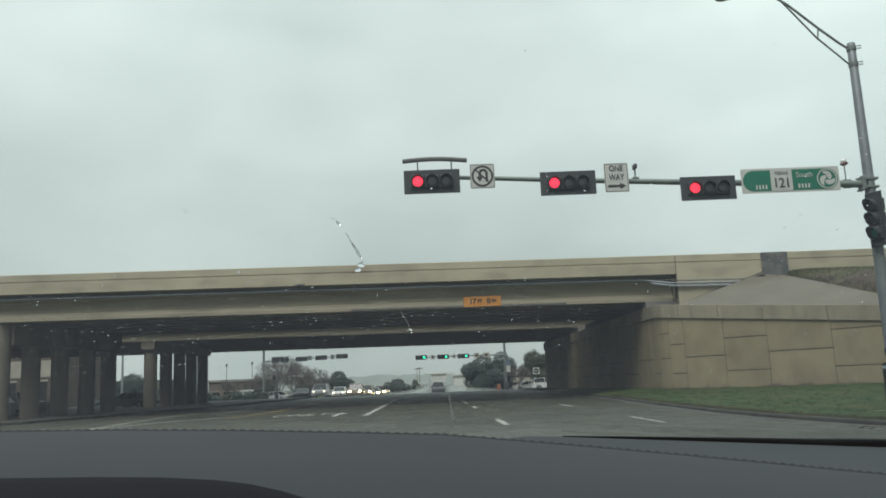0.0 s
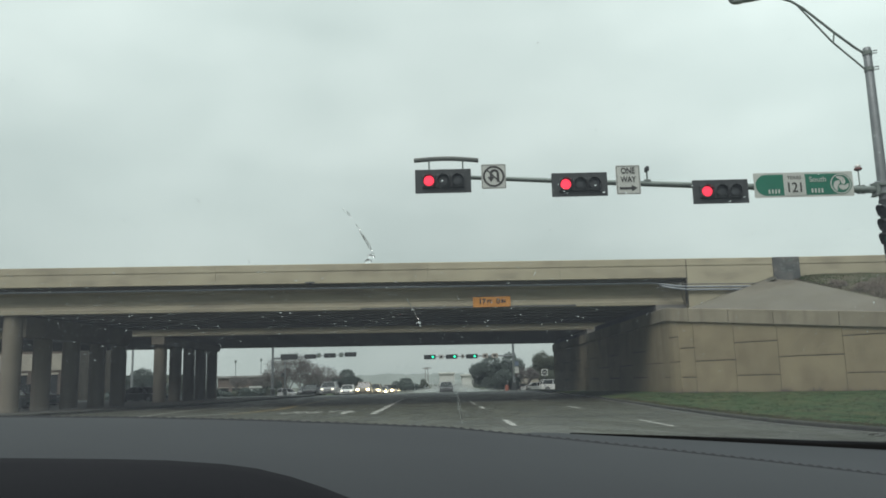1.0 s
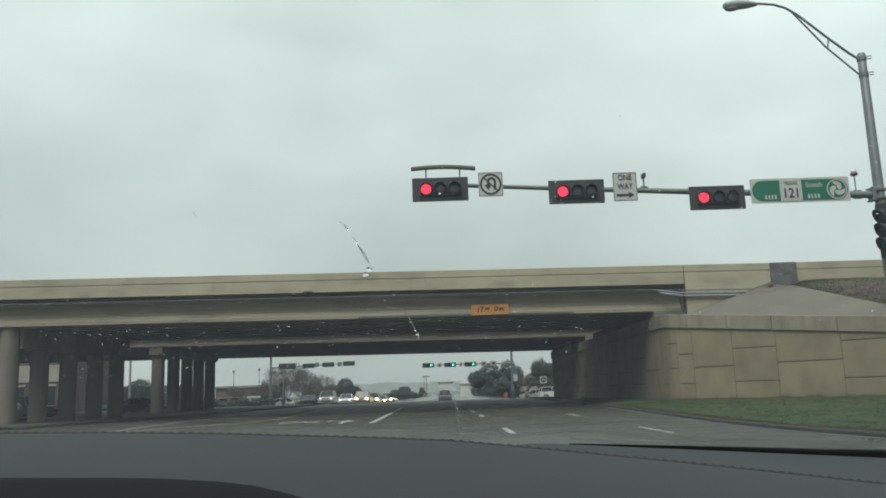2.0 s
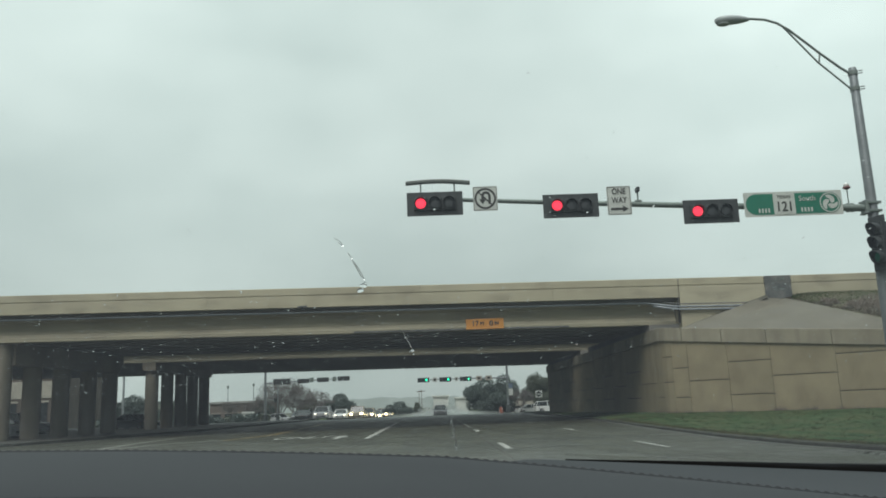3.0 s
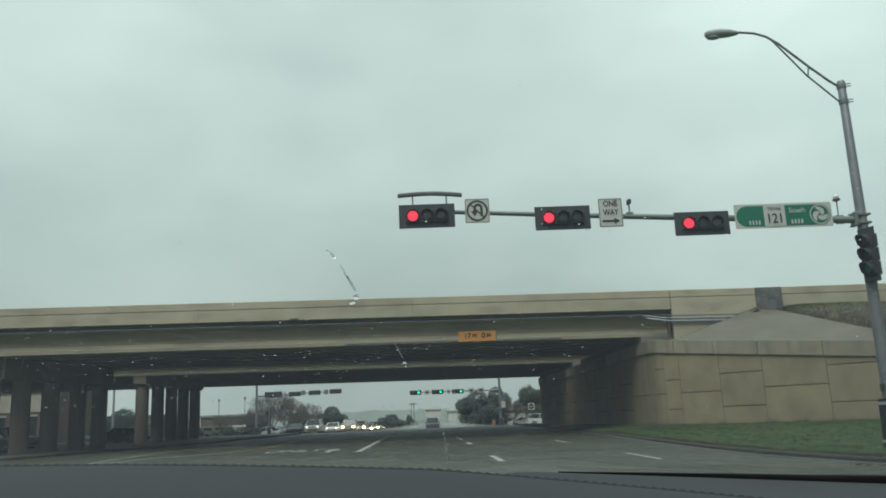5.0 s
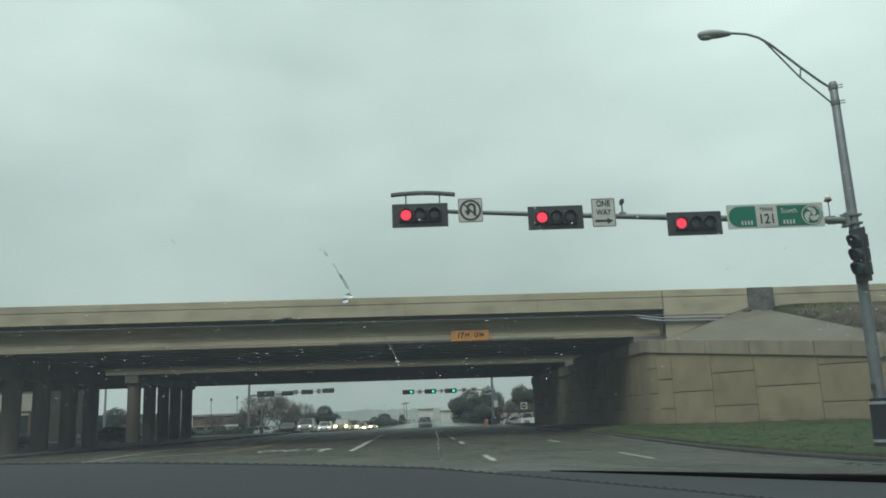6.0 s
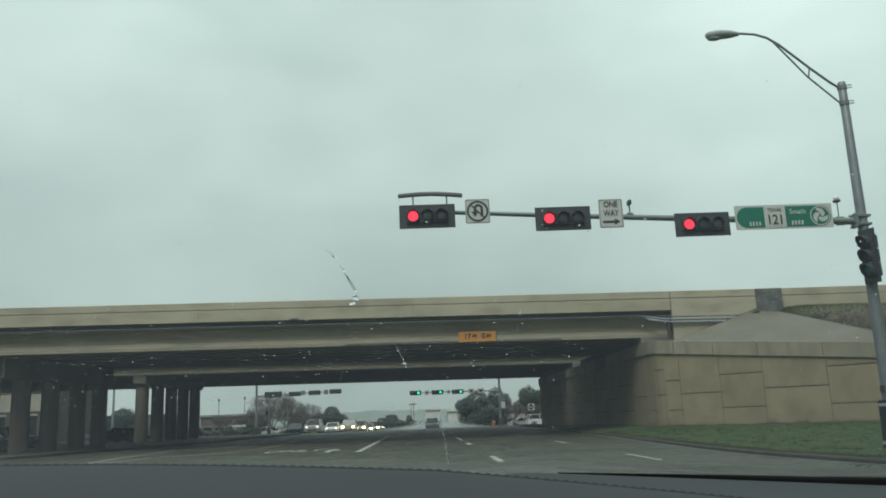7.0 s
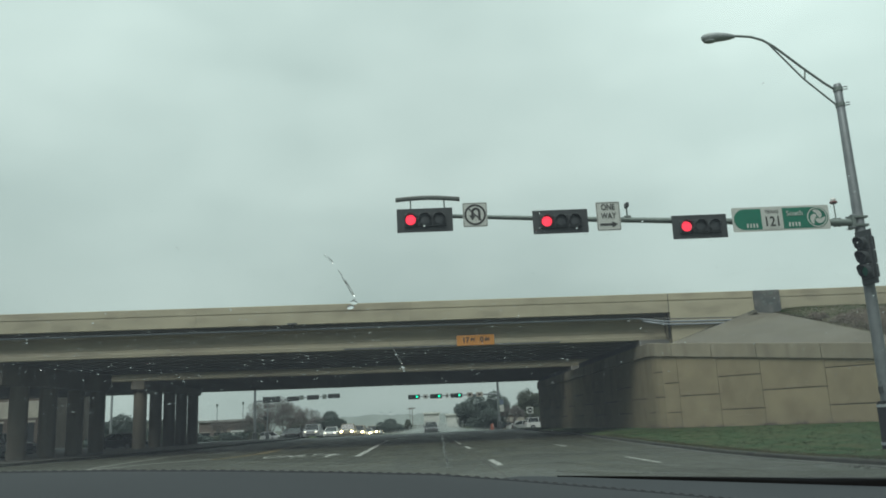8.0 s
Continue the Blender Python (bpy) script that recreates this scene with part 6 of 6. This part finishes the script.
# ---- far buildings and distance ----
def building(label, x0, x1, y0, y1, h, mat, bays, band=None, depth=0.25):
    b = thing("building", label, "building", ((x0 + x1) / 2, (y0 + y1) / 2, 0.0), "far buildings")
    bm = bmesh.new()
    box(bm, x0, x1, y0, y1, -0.05, h)
    part("wall", bm, mat, b)
    bm = bmesh.new()
    box(bm, x0 - 0.3, x1 + 0.3, y0 - 0.3, y1 + 0.3, h, h + 0.45, 0.05)
    part("roof", bm, mat if mat is M_MIST_PALED else M_ROOF, b, "pale flat roof edge")
    if band:
        bm = bmesh.new()
        box(bm, x0 - 0.1, x1 + 0.1, y0 - 0.1, y0 - 0.002, h * 0.55, h * 0.82)
        part("fascia_band", bm, band, b, "pale fascia band")
    w = (x1 - x0) / max(1, bays)
    for i in range(bays):
        bm = bmesh.new()
        box(bm, x0 + w * (i + 0.15), x0 + w * (i + 0.85), y0 - 0.06, y0 - 0.003, 0.3, h * 0.48)
        win = part("window", bm, M_WINDOW, b, "dark shop window")
        bm = bmesh.new()
        box(bm, x0 + w * (i + 0.12), x0 + w * (i + 0.88), y0 - 0.10, y0 - 0.061, h * 0.48, h * 0.51)
        part("lintel", bm, M_STUCCO, win)
    return b


building("long brick shop building with a pale fascia", -104, -60, 130, 150, 9.8, M_BRICK_DARK, 9, M_STUCCO)
building("low brick building with a flat roof", -46, -35.2, 170, 190, 3.9, M_BRICK, 4)
building("pale stucco building with a flat roof", -64, -55, 160, 175, 4.4, M_STUCCO, 4)
building("plain building beyond the far road in mist-paled colour", 0.6, 4.7, 220, 228, 4.1, M_MIST_PALED, 0)
building("low building beyond the far road in mist-paled colour", 6.1, 9.2, 200, 208, 3.3, M_MIST_PALED, 0)
building("brown low shop behind the trees", 10.5, 30, 150, 165, 2.6, M_BRICK, 6, M_STUCCO)
s = thing("monument_sign", "white square roadside sign on a brick foot", "sign", (-25.6, 116, 0.1))
bm = bmesh.new()
box(bm, -27.0, -25.0, 116, 116.4, 0.0, 0.5, 0.03)
part("foot", bm, M_BRICK, s, "brick foot")
bm = bmesh.new()
box(bm, -26.9, -25.1, 116.05, 116.35, 0.5, 1.75, 0.03)
part("panel", bm, M_SIGNWHITE, s, "white panel")
bm = bmesh.new()
for z in (0.75, 1.05, 1.35):
    box(bm, -26.6, -25.5, 116.04, 116.052, z, z + 0.14)
part("bar", bm, M_GALV_DARK, s, "grey bars of lettering")
for x, y, h in ((-37.3, 150, 6.4), (-32.6, 150, 6.6)):
    u = thing("street_lamp", "thin grey lamp post with a small head", "street lamp", (x, y, 0.0), "far lamps")
    part("post", tube(bmesh.new(), [(x, y, -0.05), (x, y, h)], [0.08, 0.05], 6), M_GALV, u)
    bm = bmesh.new()
    box(bm, x - 0.16, x + 0.16, y - 0.12, y + 0.12, h - 0.02, h + 0.5, 0.05)
    part("head", bm, M_GALV_DARK, u)
for x, y, h in ((-2.0, 175, 5.4), (-3.1, 215, 6.0)):
    u = thing("utility_pole", "thin dark pole in the distance", "pole", (x, y, 0.0), "far poles")
    part("pole", tube(bmesh.new(), [(x, y, -0.05), (x, y, h)], [0.11, 0.07], 6), M_WOOD, u)
    bm = bmesh.new()
    box(bm, x - 0.8, x + 0.8, y - 0.06, y + 0.06, h - 0.45, h - 0.3)
    part("crossarm", bm, M_WOOD, u)

# misty distance, all round the horizon: a glowing band with haze in its colour
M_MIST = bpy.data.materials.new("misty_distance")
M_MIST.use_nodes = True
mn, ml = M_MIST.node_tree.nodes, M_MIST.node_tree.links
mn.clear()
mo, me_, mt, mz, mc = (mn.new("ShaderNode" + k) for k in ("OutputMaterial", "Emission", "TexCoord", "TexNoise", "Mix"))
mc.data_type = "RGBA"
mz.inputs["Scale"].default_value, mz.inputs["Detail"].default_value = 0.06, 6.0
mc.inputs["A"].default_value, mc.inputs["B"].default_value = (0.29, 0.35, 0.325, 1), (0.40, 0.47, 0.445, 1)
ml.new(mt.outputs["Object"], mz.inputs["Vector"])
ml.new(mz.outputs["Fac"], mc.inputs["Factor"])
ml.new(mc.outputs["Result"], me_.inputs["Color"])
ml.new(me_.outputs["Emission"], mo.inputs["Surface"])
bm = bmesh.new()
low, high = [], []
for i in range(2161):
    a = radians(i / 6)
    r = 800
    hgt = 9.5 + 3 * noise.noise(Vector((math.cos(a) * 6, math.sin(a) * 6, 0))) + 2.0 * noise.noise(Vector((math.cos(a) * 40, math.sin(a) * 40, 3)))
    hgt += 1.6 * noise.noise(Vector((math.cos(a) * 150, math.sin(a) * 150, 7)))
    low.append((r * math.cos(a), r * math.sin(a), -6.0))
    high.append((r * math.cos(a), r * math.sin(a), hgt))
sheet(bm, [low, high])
tagged(part("backdrop", bm, M_MIST), "glowing band coloured as a misty line of distant trees", "backdrop", kind="structure")

# ---- weeds along the foot of the wall ----
rng = random.Random(8)
verts, faces = [], []
for s in (-2.2, -1.2, -0.5, 0.4, 1.6, 2.6, 4.8, 5.1, 6.4, 7.8, 8.6, 10.6):
    p, nrm = wall_at(s)
    for k in range(rng.randint(40, 130)):
        q = p + nrm * (0.05 + 0.12 * rng.random()) + WALL_DIR * rng.gauss(0, 0.22)
        z = verge_z(q.x, q.y) - 0.02
        h, t = 0.06 + 0.22 * rng.random() ** 2, rng.random() * 6.28
        n = len(verts)
        verts += [(q.x - 0.012 * math.cos(t), q.y - 0.012 * math.sin(t), z), (q.x + 0.012 * math.cos(t), q.y + 0.012 * math.sin(t), z),
                  (q.x + rng.gauss(0, 0.06), q.y + rng.gauss(0, 0.03), z + h)]
        faces.append((n, n + 1, n + 2))
me = bpy.data.meshes.new("weeds")
me.from_pydata(verts, [], faces)
me.materials.append(M_SHRUB)
tagged(new("weeds", me), "dry brown weeds along the foot of the wall", "weeds", kind="stuff")

# ---- grass blades on the verge ----
rng = random.Random(5)
verts, faces = [], []
for i in range(130000):
    y = 12 + 32 * rng.random() ** 1.2
    a, b = kerb_x(y) + 0.15, min(wall_x(y) - 0.03, kerb_x(y) + 16)
    x = a + (b - a) * rng.random()
    if abs(x - 11.62) < 0.3 and abs(y - 20) < 0.3:
        continue
    z = verge_z(x, y) - 0.01
    h = 0.008 + 0.02 * rng.random()
    t = rng.random() * 6.28
    w = 0.004 + 0.005 * rng.random()
    dx, dy = math.cos(t) * w, math.sin(t) * w
    n = len(verts)
    verts += [(x - dx, y - dy, z), (x + dx, y + dy, z), (x + rng.uniform(-0.04, 0.04), y + rng.uniform(-0.04, 0.04), z + h)]
    faces.append((n, n + 1, n + 2))
me = bpy.data.meshes.new("grass")
me.from_pydata(verts, [], faces)
me.materials.append(M_BLADE)
tagged(new("grass", me), "short green and yellowed grass blades on the verge", "grass", kind="stuff")

# tufts that stand out of the verge: dark green ones, and dead straw that gathers along the kerb
def tufts(name, label, mat, count, near_kerb, seed):
    rng = random.Random(seed)
    verts, faces = [], []
    for i in range(count):
        y = 13 + 29 * rng.random() ** 1.3
        a, b = kerb_x(y) + 0.16, min(wall_x(y) - 0.05, kerb_x(y) + 15)
        x = a + (b - a) * rng.random() if rng.random() > near_kerb else a + abs(rng.gauss(0, 0.22))
        if x > b or math.hypot(x - 11.62, y - 20) < 0.4:
            continue
        for k in range(rng.randint(5, 12)):
            px_, py_ = x + rng.gauss(0, 0.05), y + rng.gauss(0, 0.05)
            z, h, t = verge_z(px_, py_) - 0.01, 0.025 + 0.045 * rng.random(), rng.random() * 6.28
            n = len(verts)
            verts += [(px_ - 0.007 * math.cos(t), py_ - 0.007 * math.sin(t), z), (px_ + 0.007 * math.cos(t), py_ + 0.007 * math.sin(t), z),
                      (px_ + rng.gauss(0, 0.025), py_ + rng.gauss(0, 0.025), z + h)]
            faces.append((n, n + 1, n + 2))
    me = bpy.data.meshes.new(name)
    me.from_pydata(verts, [], faces)
    me.materials.append(mat)
    return tagged(new(name, me), label, "grass", kind="stuff")


tufts("grass_tufts", "dark green tufts in the verge", M_TUFT, 2600, 0.1, 41)
tufts("dead_grass", "straw-coloured dead grass in the verge and along the kerb", M_STRAW, 2200, 0.6, 42)

# grass on the bank, with a dark ragged line of weeds where it meets the parapet and the paving
def bank_blades(name, label, mat, count, edge, tall, seed):
    rng = random.Random(seed)
    verts, faces = [], []
    for i in range(count):
        u, v = 24 * rng.random() ** 1.5, 14 * rng.random()
        if rng.random() < edge:
            v = 0.35 * abs(rng.gauss(0, 1)) if rng.random() < 0.4 else 14 - 0.12 * abs(rng.gauss(0, 1))
        a, b = min(23, int(u)), max(0, min(13, int(v)))
        p = BANK_ROWS[a][b].lerp(BANK_ROWS[a + 1][b], u - a).lerp(BANK_ROWS[a][b + 1].lerp(BANK_ROWS[a + 1][b + 1], u - a), max(0.0, min(1.0, v - b)))
        if p.x > 32:
            continue
        h, t, n = tall * (0.3 + 0.7 * rng.random()), rng.random() * 6.28, len(verts)
        dx, dy = 0.016 * math.cos(t), 0.016 * math.sin(t)
        verts += [(p.x - dx, p.y - dy, p.z - 0.02), (p.x + dx, p.y + dy, p.z - 0.02), (p.x + rng.gauss(0, 0.05), p.y + rng.gauss(0, 0.04), p.z + h)]
        faces.append((n, n + 1, n + 2))
    me = bpy.data.meshes.new(name)
    me.from_pydata(verts, [], faces)
    me.materials.append(mat)
    return tagged(new(name, me), label, "grass", kind="stuff")


bank_blades("grass_tufts", "green winter grass on the bank below the parapet", M_BLADE, 16000, 0.05, 0.08, 51)
bank_blades("weeds", "dark dry weeds along the edges of the grass bank", M_BUSH, 4500, 0.85, 0.12, 52)
